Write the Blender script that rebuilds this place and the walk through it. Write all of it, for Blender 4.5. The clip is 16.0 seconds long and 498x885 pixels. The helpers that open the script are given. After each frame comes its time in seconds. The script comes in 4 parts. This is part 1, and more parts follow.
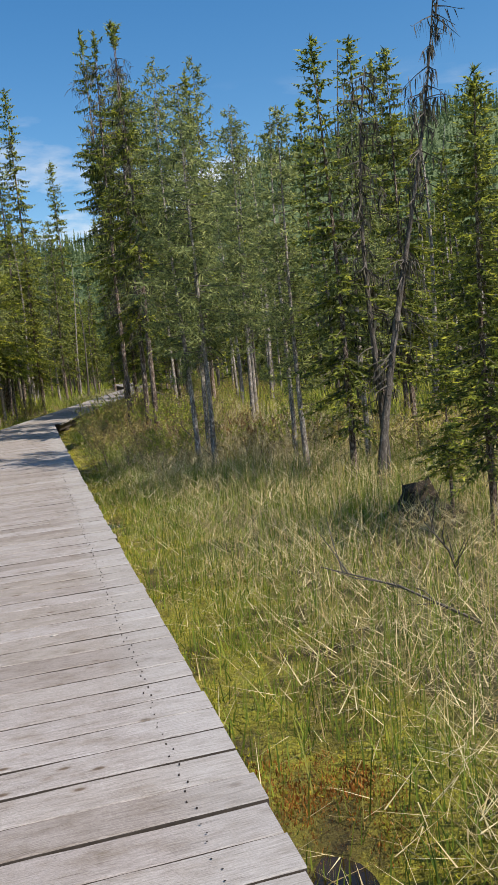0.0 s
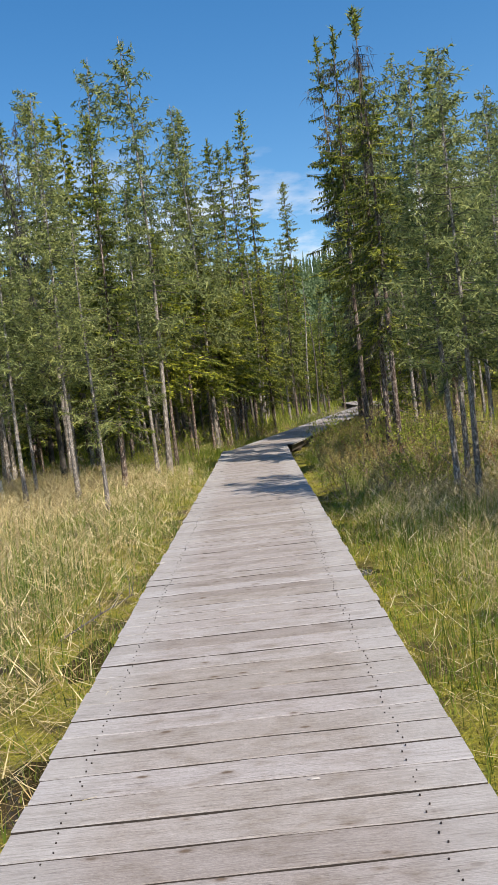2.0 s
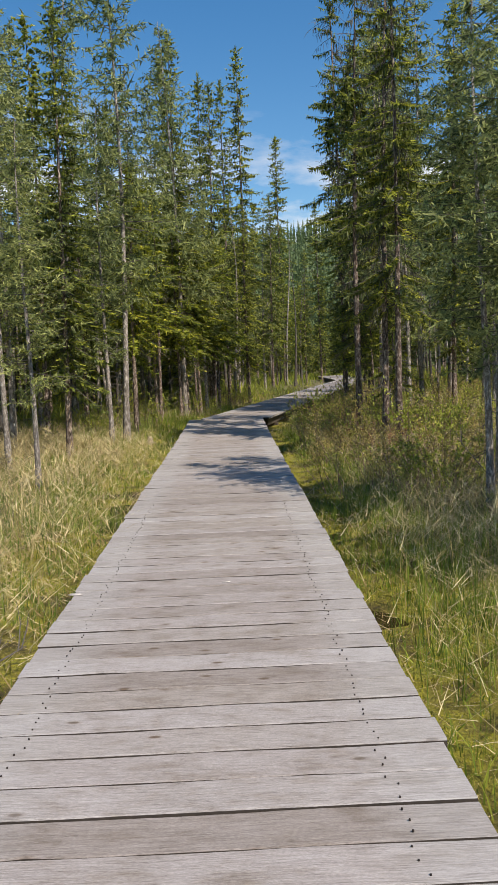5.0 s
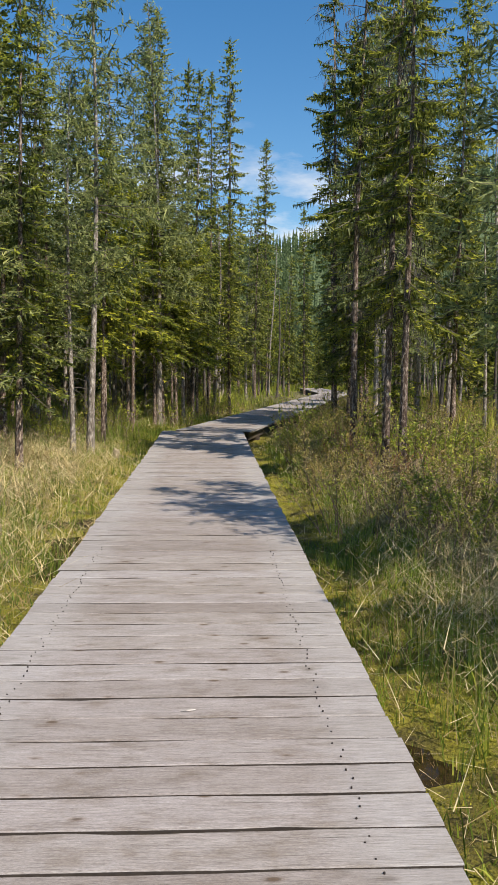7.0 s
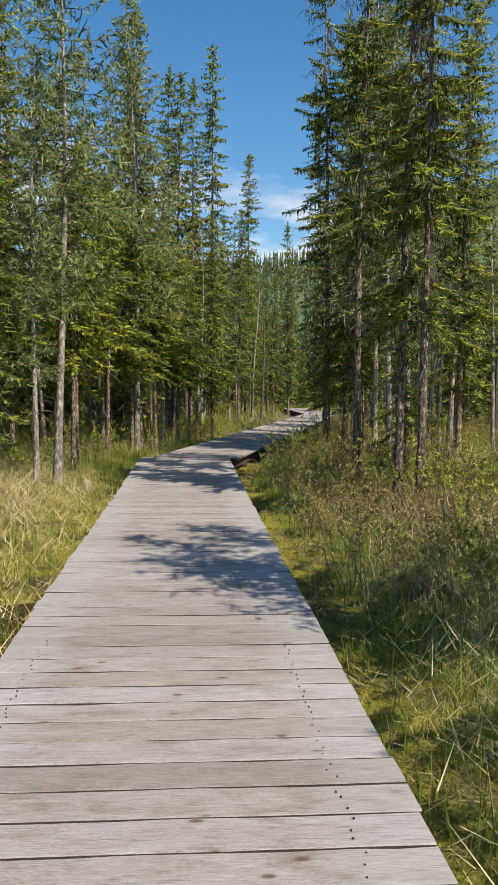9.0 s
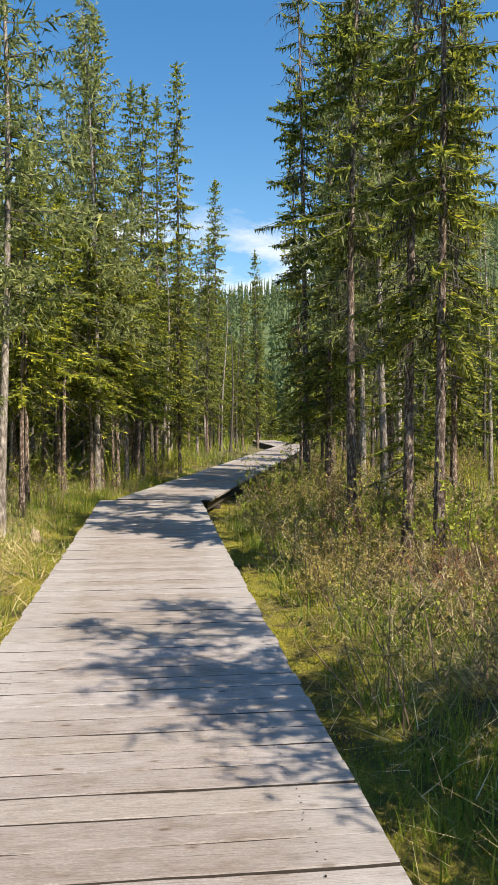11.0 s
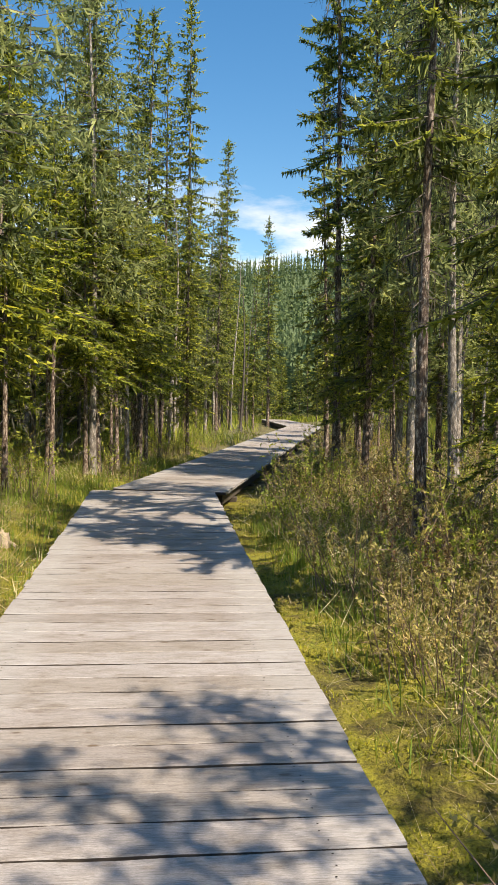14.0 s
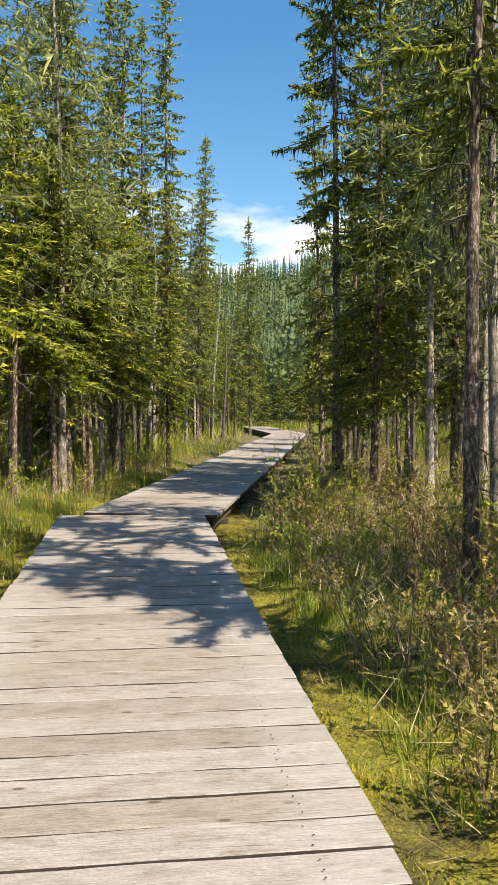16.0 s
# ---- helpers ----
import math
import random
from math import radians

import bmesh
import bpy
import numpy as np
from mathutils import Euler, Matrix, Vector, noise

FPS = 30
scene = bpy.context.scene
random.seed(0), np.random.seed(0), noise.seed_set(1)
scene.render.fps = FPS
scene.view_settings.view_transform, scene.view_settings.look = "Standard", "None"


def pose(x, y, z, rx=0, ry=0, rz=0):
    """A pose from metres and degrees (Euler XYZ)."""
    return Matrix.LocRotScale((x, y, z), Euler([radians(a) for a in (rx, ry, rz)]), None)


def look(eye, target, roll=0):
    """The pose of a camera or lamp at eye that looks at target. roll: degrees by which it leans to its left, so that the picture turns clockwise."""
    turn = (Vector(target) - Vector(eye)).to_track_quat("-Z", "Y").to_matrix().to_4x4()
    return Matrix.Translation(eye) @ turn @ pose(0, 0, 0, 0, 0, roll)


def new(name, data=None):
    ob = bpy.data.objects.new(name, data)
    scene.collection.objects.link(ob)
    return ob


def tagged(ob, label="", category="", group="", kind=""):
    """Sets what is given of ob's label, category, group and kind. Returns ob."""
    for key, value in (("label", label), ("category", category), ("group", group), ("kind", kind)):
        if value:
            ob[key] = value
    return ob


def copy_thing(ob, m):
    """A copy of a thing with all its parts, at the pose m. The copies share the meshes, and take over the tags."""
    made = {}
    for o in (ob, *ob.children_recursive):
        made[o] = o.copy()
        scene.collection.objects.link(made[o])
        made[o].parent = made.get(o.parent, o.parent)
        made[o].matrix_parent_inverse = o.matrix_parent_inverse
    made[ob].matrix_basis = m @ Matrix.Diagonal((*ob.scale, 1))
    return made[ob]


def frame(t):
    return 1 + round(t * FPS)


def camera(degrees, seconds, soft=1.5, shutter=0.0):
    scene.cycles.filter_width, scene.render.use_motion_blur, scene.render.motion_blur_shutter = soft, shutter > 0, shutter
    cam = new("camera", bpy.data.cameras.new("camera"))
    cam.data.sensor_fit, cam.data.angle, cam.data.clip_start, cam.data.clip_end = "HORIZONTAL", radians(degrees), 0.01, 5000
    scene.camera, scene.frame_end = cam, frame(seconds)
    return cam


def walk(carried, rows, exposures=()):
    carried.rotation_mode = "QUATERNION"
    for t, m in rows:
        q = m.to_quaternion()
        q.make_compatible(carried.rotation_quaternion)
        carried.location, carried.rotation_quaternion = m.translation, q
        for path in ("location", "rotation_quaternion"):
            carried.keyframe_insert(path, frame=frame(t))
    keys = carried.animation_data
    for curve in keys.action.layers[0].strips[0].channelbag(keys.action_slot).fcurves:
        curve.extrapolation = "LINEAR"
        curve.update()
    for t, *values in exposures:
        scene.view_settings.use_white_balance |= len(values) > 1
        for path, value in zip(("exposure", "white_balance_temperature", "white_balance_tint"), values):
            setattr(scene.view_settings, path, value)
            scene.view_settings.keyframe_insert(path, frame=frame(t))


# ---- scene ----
cam = camera(33.8, 16.0, 0.9)
METRES, EYE, TILT, LEAN, TURN = 14.6, 1.5, 0.0, 0.0, -15.4
ROWS = [
    (0.0, 0.0, 0.0, 0.0, -0.58, -5.83, 5.64),
    (0.5, -0.0089, 0.0301, 0.0016, 0.16, -4.84, 3.35),
    (1.0, -0.0194, 0.0595, 0.0018, 13.35, -1.82, 2.77),
    (1.5, -0.0306, 0.0845, -0.0002, 14.76, -2.51, 4.66),
    (2.0, -0.0348, 0.1115, -0.0006, 15.16, -2.92, 6.45),
    (2.5, -0.0462, 0.1369, -0.0028, 18.18, -3.09, 6.11),
    (3.0, -0.055, 0.1676, -0.0058, 18.05, -4.1, 6.14),
    (3.5, -0.0649, 0.196, -0.0056, 17.55, -4.95, 6.19),
    (4.0, -0.0736, 0.2278, -0.0059, 14.45, -5.76, 5.52),
    (4.5, -0.0785, 0.2577, -0.0048, 13.58, -5.58, 3.5),
    (7.0, -0.1181, 0.4143, -0.0052, 11.88, -4.7, -0.57),
    (7.5, -0.1263, 0.4447, -0.0053, 10.99, -4.58, -1.05),
    (8.0, -0.1351, 0.4741, -0.0043, 10.52, -2.87, -0.78),
    (10.5, -0.1787, 0.6259, -0.0027, 10.58, -4.17, -0.32),
    (11.0, -0.1854, 0.6596, -0.0017, 8.14, -1.1, 0.01),
    (11.5, -0.1929, 0.6909, -0.0034, 7.67, -1.4, 0.46),
    (12.0, -0.2001, 0.7243, -0.0033, 7.18, -1.86, 0.28),
    (12.5, -0.2062, 0.7548, -0.0023, 7.15, -1.68, -1.14),
    (13.0, -0.2164, 0.7842, -0.0023, 6.63, -2.11, -1.61),
    (13.5, -0.2245, 0.8102, -0.0007, 8.94, -2.35, -1.11),
    (14.0, -0.2338, 0.8403, -0.0025, 8.46, -2.64, -1.25),
    (14.5, -0.2403, 0.8725, -0.0026, 7.92, -2.77, -1.6),
    (15.0, -0.2501, 0.902, -0.0017, 7.27, -2.02, -1.37),
    (15.5, -0.2582, 0.9327, -0.0022, 5.3, -1.74, -0.72),
    (16.0, -0.266, 0.9607, -0.0024, 6.92, -2.14, -0.43),
]
walk(cam, [(t, pose(0, 0, EYE, TILT, LEAN, TURN) @ pose(METRES * x, METRES * y, METRES * z, 90 + pitch, roll, yaw)) for t, x, y, z, yaw, pitch, roll in ROWS],
     exposures=[(0.0, 0.20, 7150, 12), (1.0, 0.24, 7150, 12), (2.2, 0.34, 7100, 13), (3.5, 0.11, 7150, 13), (7.0, 0.24, 7300, 13), (10.4, 0.44, 7550, 12), (11.5, 0.70, 7850, 13), (13.2, 0.68, 7950, 13), (14.5, 0.66, 8100, 11), (16.0, 0.76, 8200, 11)])

# ---- light: clear midday sky, sun high behind the walker's right shoulder ----
SUN_EL, SUN_AZ = 51.0, 136.0          # azimuth in degrees, clockwise from +y
world = bpy.data.worlds.new("sky")
scene.world = world
world.use_nodes = True
wn, wl = world.node_tree.nodes, world.node_tree.links
wn.clear()


def wnode(kind, **values):
    n = wn.new(kind)
    for k, v in values.items():
        n.inputs[k].default_value = v
    return n


sky = wn.new("ShaderNodeTexSky")
sky.sky_type, sky.sun_disc = "NISHITA", False
sky.sun_elevation, sky.sun_rotation = radians(SUN_EL), radians(SUN_AZ)
sky.air_density, sky.dust_density, sky.ozone_density = 1.0, 0.4, 2.0
hue = wnode("ShaderNodeHueSaturation", Saturation=1.38, Value=1.0)
# fair-weather clouds low over the hills
geo = wn.new("ShaderNodeTexCoord")
sep = wn.new("ShaderNodeSeparateXYZ")
flat = wnode("ShaderNodeMapping", Scale=(2.2, 2.2, 7.0), Location=(0.35, 0.1, 0.0))
puff = wnode("ShaderNodeTexNoise", Scale=2.1, Detail=7.0, Roughness=0.58)
cover = wnode("ShaderNodeMapRange")
for k, v in (("From Min", 0.50), ("From Max", 0.66)):
    cover.inputs[k].default_value = v
low = wnode("ShaderNodeMapRange")
for k, v in (("From Min", 0.31), ("From Max", 0.17)):
    low.inputs[k].default_value = v
both = wn.new("ShaderNodeMath")
both.operation = "MULTIPLY"
blend = wn.new("ShaderNodeMix")
blend.data_type = "RGBA"
blend.inputs["B"].default_value = (6.6, 6.75, 7.0, 1)
bg = wnode("ShaderNodeBackground", Strength=0.139)
wout = wn.new("ShaderNodeOutputWorld")
wl.new(geo.outputs["Generated"], flat.inputs["Vector"])
wl.new(flat.outputs["Vector"], puff.inputs["Vector"])
wl.new(puff.outputs["Fac"], cover.inputs["Value"])
wl.new(geo.outputs["Generated"], sep.inputs["Vector"])
wl.new(sep.outputs["Z"], low.inputs["Value"])
wl.new(cover.outputs["Result"], both.inputs[0])
wl.new(low.outputs["Result"], both.inputs[1])
wl.new(both.outputs["Value"], blend.inputs["Factor"])
wl.new(sky.outputs["Color"], hue.inputs["Color"])
wl.new(hue.outputs["Color"], blend.inputs["A"])
wl.new(blend.outputs["Result"], bg.inputs["Color"])
wl.new(bg.outputs["Background"], wout.inputs["Surface"])

sun = new("sun", bpy.data.lights.new("sun", "SUN"))
sun.data.energy, sun.data.angle, sun.data.color = 5.2, radians(0.53), (1.0, 0.95, 0.88)
sun_way = Vector((math.sin(radians(SUN_AZ)) * math.cos(radians(SUN_EL)), math.cos(radians(SUN_AZ)) * math.cos(radians(SUN_EL)), math.sin(radians(SUN_EL))))
sun.matrix_world = look(sun_way * 60, (0, 0, 0))


# ---- materials ----
class Mat:
    """A small wrapper round one node material."""

    def __init__(self, name, rough=0.8, metal=0.0):
        self.m = bpy.data.materials.new(name)
        self.m.use_nodes = True
        self.t = self.m.node_tree
        self.b = self.t.nodes["Principled BSDF"]
        self.b.inputs["Roughness"].default_value, self.b.inputs["Metallic"].default_value = rough, metal

    def node(self, kind, values=(), **props):
        n = self.t.nodes.new(kind)
        for k, v in props.items():
            if k == "operation":
                n.operation = v
            elif k == "data_type":
                n.data_type = v
            elif k == "blend_type":
                n.blend_type = v
        for k, v in dict(values).items():
            n.inputs[k].default_value = v
        return n

    def link(self, a, b):
        self.t.links.new(a, b)

    def coord(self, scale=(1, 1, 1), kind="Object"):
        c, m = self.node("ShaderNodeTexCoord"), self.node("ShaderNodeMapping", {"Scale": scale})
        self.link(c.outputs[kind], m.inputs["Vector"])
        return m.outputs["Vector"]

    def noise(self, vec, scale, detail=4.0, rough=0.55):
        n = self.node("ShaderNodeTexNoise", {"Scale": scale, "Detail": detail, "Roughness": rough})
        if vec is not None:
            self.link(vec, n.inputs["Vector"])
        return n.outputs["Fac"]

    def ramp(self, fac, stops):
        n = self.node("ShaderNodeValToRGB")
        e = n.color_ramp.elements
        while len(e) < len(stops):
            e.new(0.5)
        for el, (p, c) in zip(e, stops):
            el.position, el.color = p, (*c, 1)
        self.link(fac, n.inputs["Fac"])
        return n.outputs["Color"]

    def mix(self, fac, a, b, how="MIX"):
        n = self.node("ShaderNodeMix", data_type="RGBA", blend_type=how)
        for key, v in (("Factor", fac), ("A", a), ("B", b)):
            if isinstance(v, (int, float)):
                n.inputs[key].default_value = v
            elif isinstance(v, tuple):
                n.inputs[key].default_value = (*v, 1)
            else:
                self.link(v, n.inputs[key])
        return n.outputs["Result"]

    def bump(self, height, strength=0.4, distance=0.01):
        n = self.node("ShaderNodeBump", {"Strength": strength, "Distance": distance})
        self.link(height, n.inputs["Height"])
        self.link(n.outputs["Normal"], self.b.inputs["Normal"])

    def color(self, c):
        if isinstance(c, tuple):
            self.b.inputs["Base Color"].default_value = (*c, 1)
        else:
            self.link(c, self.b.inputs["Base Color"])
        return self


def leafy(name, stops, rough=0.6, thin=0.25, per_object=0.35):
    """Foliage: every leaf its own tint, every plant a shift of its own, some light through it."""
    w = Mat(name, rough)
    isl = w.node("ShaderNodeNewGeometry").outputs["Random Per Island"]
    c = w.ramp(isl, stops)
    info = w.node("ShaderNodeObjectInfo").outputs["Random"]
    tint = w.ramp(info, [(0.0, (0.95, 0.98, 0.86)), (0.5, (1.30, 1.24, 0.95)), (1.0, (1.75, 1.5, 0.92))])
    c = w.mix(per_object, c, tint, "MULTIPLY")
    w.color(c)
    w.b.inputs["Specular IOR Level"].default_value = 0.3
    tr = w.node("ShaderNodeBsdfTranslucent")
    w.link(c, tr.inputs["Color"])
    mx = w.node("ShaderNodeMixShader", {"Fac": thin})
    w.link(w.b.outputs["BSDF"], mx.inputs[1])
    w.link(tr.outputs["BSDF"], mx.inputs[2])
    w.link(mx.outputs["Shader"], w.t.nodes["Material Output"].inputs["Surface"])
    return w.m


def plank_wood():
    w = Mat("weathered_plank", 0.82)
    info = w.node("ShaderNodeObjectInfo").outputs["Random"]
    shift = w.node("ShaderNodeVectorMath", operation="ADD")
    c = w.node("ShaderNodeTexCoord")
    w.link(c.outputs["Object"], shift.inputs[0])
    far = w.node("ShaderNodeMath", {1: 37.0}, operation="MULTIPLY")
    w.link(info, far.inputs[0])
    w.link(far.outputs["Value"], shift.inputs[1])

    def mapped(scale):
        m = w.node("ShaderNodeMapping", {"Scale": scale})
        w.link(shift.outputs["Vector"], m.inputs["Vector"])
        return m.outputs["Vector"]
    grain = w.noise(mapped((4.2, 110.0, 20.0)), 2.0, 8.0, 0.72)
    fine = w.noise(mapped((34.0, 380.0, 60.0)), 2.0, 3.0, 0.7)
    patch = w.noise(mapped((2.2, 5.0, 1.0)), 2.2, 5.0, 0.65)
    split = w.noise(mapped((1.3, 150.0, 1.0)), 1.6, 2.0, 0.4)
    base = w.ramp(info, [(0.0, (0.335, 0.282, 0.242)), (0.25, (0.43, 0.375, 0.338)), (0.5, (0.465, 0.415, 0.38)), (0.8, (0.385, 0.33, 0.282)), (1.0, (0.49, 0.438, 0.40))])
    lines = w.ramp(grain, [(0.28, (0.38, 0.35, 0.32)), (0.44, (0.84, 0.83, 0.82)), (0.55, (1.04, 1.04, 1.04)), (0.75, (1.26, 1.26, 1.26))])
    col = w.mix(1.0, base, lines, "MULTIPLY")
    col = w.mix(1.0, col, w.ramp(fine, [(0.3, (0.56, 0.55, 0.54)), (0.62, (1.16, 1.16, 1.16))]), "MULTIPLY")
    col = w.mix(1.0, col, w.ramp(patch, [(0.28, (0.70, 0.65, 0.58)), (0.48, (1.0, 1.0, 1.0)), (0.7, (1.14, 1.16, 1.19))]), "MULTIPLY")
    col = w.mix(1.0, col, w.ramp(split, [(0.24, (0.22, 0.19, 0.16)), (0.30, (1.0, 1.0, 1.0))]), "MULTIPLY")
    # knots: sparse dark ovals
    v = w.node("ShaderNodeTexVoronoi", {"Scale": 1.0, "Randomness": 1.0})
    w.link(mapped((3.9, 8.5, 0.01)), v.inputs["Vector"])
    knot = w.node("ShaderNodeMapRange", {"From Min": 0.06, "From Max": 0.105, "To Min": 0.9, "To Max": 0.0})
    w.link(v.outputs["Distance"], knot.inputs["Value"])
    ring = w.ramp(v.outputs["Distance"], [(0.0, (0.055, 0.038, 0.026)), (0.055, (0.20, 0.14, 0.09)), (0.085, (0.06, 0.042, 0.03)), (0.12, (0.26, 0.20, 0.15))])
    col = w.mix(knot.outputs["Result"], col, ring)
    halo = w.ramp(v.outputs["Distance"], [(0.09, (0.80, 0.74, 0.68)), (0.17, (1.0, 1.0, 1.0))])
    col = w.mix(1.0, col, halo, "MULTIPLY")
    # foot-worn middle a little browner, ends bleached
    s = w.node("ShaderNodeSeparateXYZ")
    w.link(c.outputs["Object"], s.inputs["Vector"])
    ab = w.node("ShaderNodeMath", operation="ABSOLUTE")
    w.link(s.outputs["X"], ab.inputs[0])
    end = w.node("ShaderNodeMapRange", {"From Min": 0.50, "From Max": 0.72, "To Min": 0.0, "To Max": 0.38})
    w.link(ab.outputs["Value"], end.inputs["Value"])
    col = w.mix(end.outputs["Result"], col, w.mix(1.0, (0.52, 0.50, 0.47), lines, "MULTIPLY"))
    w.color(w.mix(1.0, col, (0.735, 0.765, 0.80), "MULTIPLY"))
    w.bump(grain, 0.5, 0.004)
    return w.m


def bark(name, dark, mid, pale, flake=0.5):
    w = Mat(name, 0.9)
    v = w.coord((1, 1, 0.35))
    a = w.noise(v, 34.0, 7.0, 0.75)
    b = w.noise(w.coord((1, 1, 0.5)), 3.0, 3.0)
    c = w.ramp(a, [(0.30, dark), (0.5, mid), (0.5 + 0.3 * flake, pale)])
    c = w.mix(0.6, c, w.ramp(b, [(0.35, (0.55, 0.5, 0.46)), (0.65, (1.25, 1.25, 1.25))]), "MULTIPLY")
    info = w.node("ShaderNodeObjectInfo").outputs["Random"]
    c = w.mix(0.5, c, w.ramp(info, [(0, (0.6, 0.58, 0.56)), (1, (1.3, 1.25, 1.2))]), "MULTIPLY")
    w.color(c)
    w.bump(a, 0.9, 0.02)
    return w.m


def bog_floor():
    w = Mat("bog_moss", 0.95)
    v = w.coord()
    big, mid, fine = w.noise(v, 0.45, 3.0), w.noise(v, 2.6, 5.0, 0.6), w.noise(v, 55.0, 5.0, 0.7)
    moss = w.ramp(mid, [(0.29, (0.055, 0.036, 0.016)), (0.42, (0.19, 0.165, 0.028)), (0.56, (0.38, 0.35, 0.036)), (0.72, (0.26, 0.29, 0.040))])
    litter = w.ramp(mid, [(0.32, (0.085, 0.075, 0.034)), (0.50, (0.22, 0.19, 0.09)), (0.7, (0.17, 0.19, 0.055))])
    pick = w.ramp(big, [(0.60, (0, 0, 0)), (0.78, (1, 1, 1))])
    # the moss carpet lines the planks; farther out lie sedge litter and, on the hills, forest floor with distance haze
    # mixed into its green
    s = w.node("ShaderNodeSeparateXYZ")
    w.link(v, s.inputs["Vector"])
    off = w.node("ShaderNodeMath", {1: 0.1}, operation="ADD")
    w.link(s.outputs["X"], off.inputs[0])
    away = w.node("ShaderNodeMath", operation="ABSOLUTE")
    w.link(off.outputs["Value"], away.inputs[0])
    wavy = w.node("ShaderNodeMath", {1: 1.4}, operation="MULTIPLY")
    w.link(big, wavy.inputs[0])
    reach = w.node("ShaderNodeMath", operation="SUBTRACT")
    w.link(away.outputs["Value"], reach.inputs[0])
    w.link(wavy.outputs["Value"], reach.inputs[1])
    far_off = w.node("ShaderNodeMapRange", {"From Min": 0.95, "From Max": 1.6})
    w.link(reach.outputs["Value"], far_off.inputs["Value"])
    high = w.node("ShaderNodeMapRange", {"From Min": 2.0, "From Max": 9.0})
    w.link(s.outputs["Z"], high.inputs["Value"])
    c = w.mix(far_off.outputs["Result"], w.mix(pick, moss, litter), litter)
    c = w.mix(high.outputs["Result"], c, (0.11, 0.16, 0.065))
    c = w.mix(1.0, c, w.ramp(fine, [(0.3, (0.5, 0.5, 0.45)), (0.65, (1.25, 1.25, 1.2))]), "MULTIPLY")
    w.color(c)
    lumps = w.node("ShaderNodeMath", {1: 2.5}, operation="MULTIPLY")
    w.link(w.noise(v, 11.0, 4.0, 0.6), lumps.inputs[0])
    both_h = w.node("ShaderNodeMath", operation="ADD")
    w.link(fine, both_h.inputs[0])
    w.link(lumps.outputs["Value"], both_h.inputs[1])
    w.bump(both_h.outputs["Value"], 1.0, 0.06)
    return w.m


def plain(name, c, rough=0.8, metal=0.0, spread=0.25, scale=30.0):
    w = Mat(name, rough, metal)
    f = w.noise(w.coord(), scale, 4.0)
    w.color(w.mix(1.0, c, w.ramp(f, [(0.3, (1 - spread,) * 3), (0.7, (1 + spread,) * 3)]), "MULTIPLY"))
    return w.m


def bog_water():
    w = Mat("bog_water", 0.04)
    w.color(w.ramp(w.noise(w.coord(), 3.0), [(0.35, (0.012, 0.009, 0.005)), (0.65, (0.045, 0.028, 0.010))]))
    w.bump(w.noise(w.coord(), 9.0, 2.0), 0.05, 0.01)
    return w.m


PLANK, BOG, WATER = plank_wood(), bog_floor(), bog_water()
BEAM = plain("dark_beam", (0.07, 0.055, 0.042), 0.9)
# plank sides near-black: the shade of the gaps is put into their colour
EDGE = plain("gap_shade_plank_edge", (0.050, 0.040, 0.032), 0.95)
NAIL = plain("rusty_nail", (0.045, 0.035, 0.03), 0.6, 0.6)
BARK_SPRUCE = bark("spruce_bark", (0.022, 0.016, 0.013), (0.13, 0.090, 0.070), (0.52, 0.45, 0.39), 0.35)
BARK_LARCH = bark("larch_bark", (0.05, 0.042, 0.036), (0.25, 0.225, 0.20), (0.62, 0.59, 0.55), 0.4)
BARK_DEAD = bark("dead_bark", (0.03, 0.026, 0.022), (0.085, 0.075, 0.066), (0.21, 0.195, 0.175))
TWIG = plain("dead_twig", (0.10, 0.088, 0.074), 0.95)
LICHEN = leafy("hanging_lichen", [(0, (0.025, 0.023, 0.019)), (0.6, (0.065, 0.062, 0.050)), (1, (0.17, 0.17, 0.14))], 0.9, 0.1)
SPRUCE = leafy("spruce_needles", [(0, (0.035, 0.052, 0.018)), (0.45, (0.125, 0.160, 0.042)), (0.85, (0.235, 0.275, 0.062)), (1, (0.34, 0.36, 0.08))], 0.55, 0.42)
TIPS = leafy("spruce_new_needles", [(0, (0.17, 0.21, 0.04)), (0.5, (0.36, 0.41, 0.065)), (1, (0.58, 0.57, 0.09))], 0.5, 0.45)
GOLD = leafy("spring_needles", [(0, (0.045, 0.066, 0.018)), (0.4, (0.135, 0.180, 0.038)), (0.8, (0.26, 0.31, 0.055)), (1, (0.40, 0.42, 0.07))], 0.55, 0.42)
GOLDTIPS = leafy("spring_new_needles", [(0, (0.17, 0.22, 0.03)), (0.5, (0.36, 0.40, 0.05)), (1, (0.58, 0.57, 0.08))], 0.5, 0.42)
LARCH = leafy("larch_needles", [(0, (0.055, 0.078, 0.036)), (0.5, (0.225, 0.275, 0.115)), (1, (0.46, 0.50, 0.20))], 0.65, 0.48)
SEDGE = leafy("green_sedge", [(0, (0.072, 0.135, 0.024)), (0.55, (0.175, 0.262, 0.045)), (0.85, (0.308, 0.362, 0.081)), (1, (0.614, 0.489, 0.242))], 0.55, 0.48)
FRESH = leafy("fresh_grass", [(0, (0.089, 0.148, 0.027)), (0.6, (0.192, 0.282, 0.046)), (1, (0.355, 0.415, 0.082))], 0.55, 0.48)
STRAW = leafy("dead_straw", [(0, (0.27, 0.195, 0.085)), (0.5, (0.55, 0.45, 0.25)), (1, (0.80, 0.72, 0.48))], 0.7, 0.3)
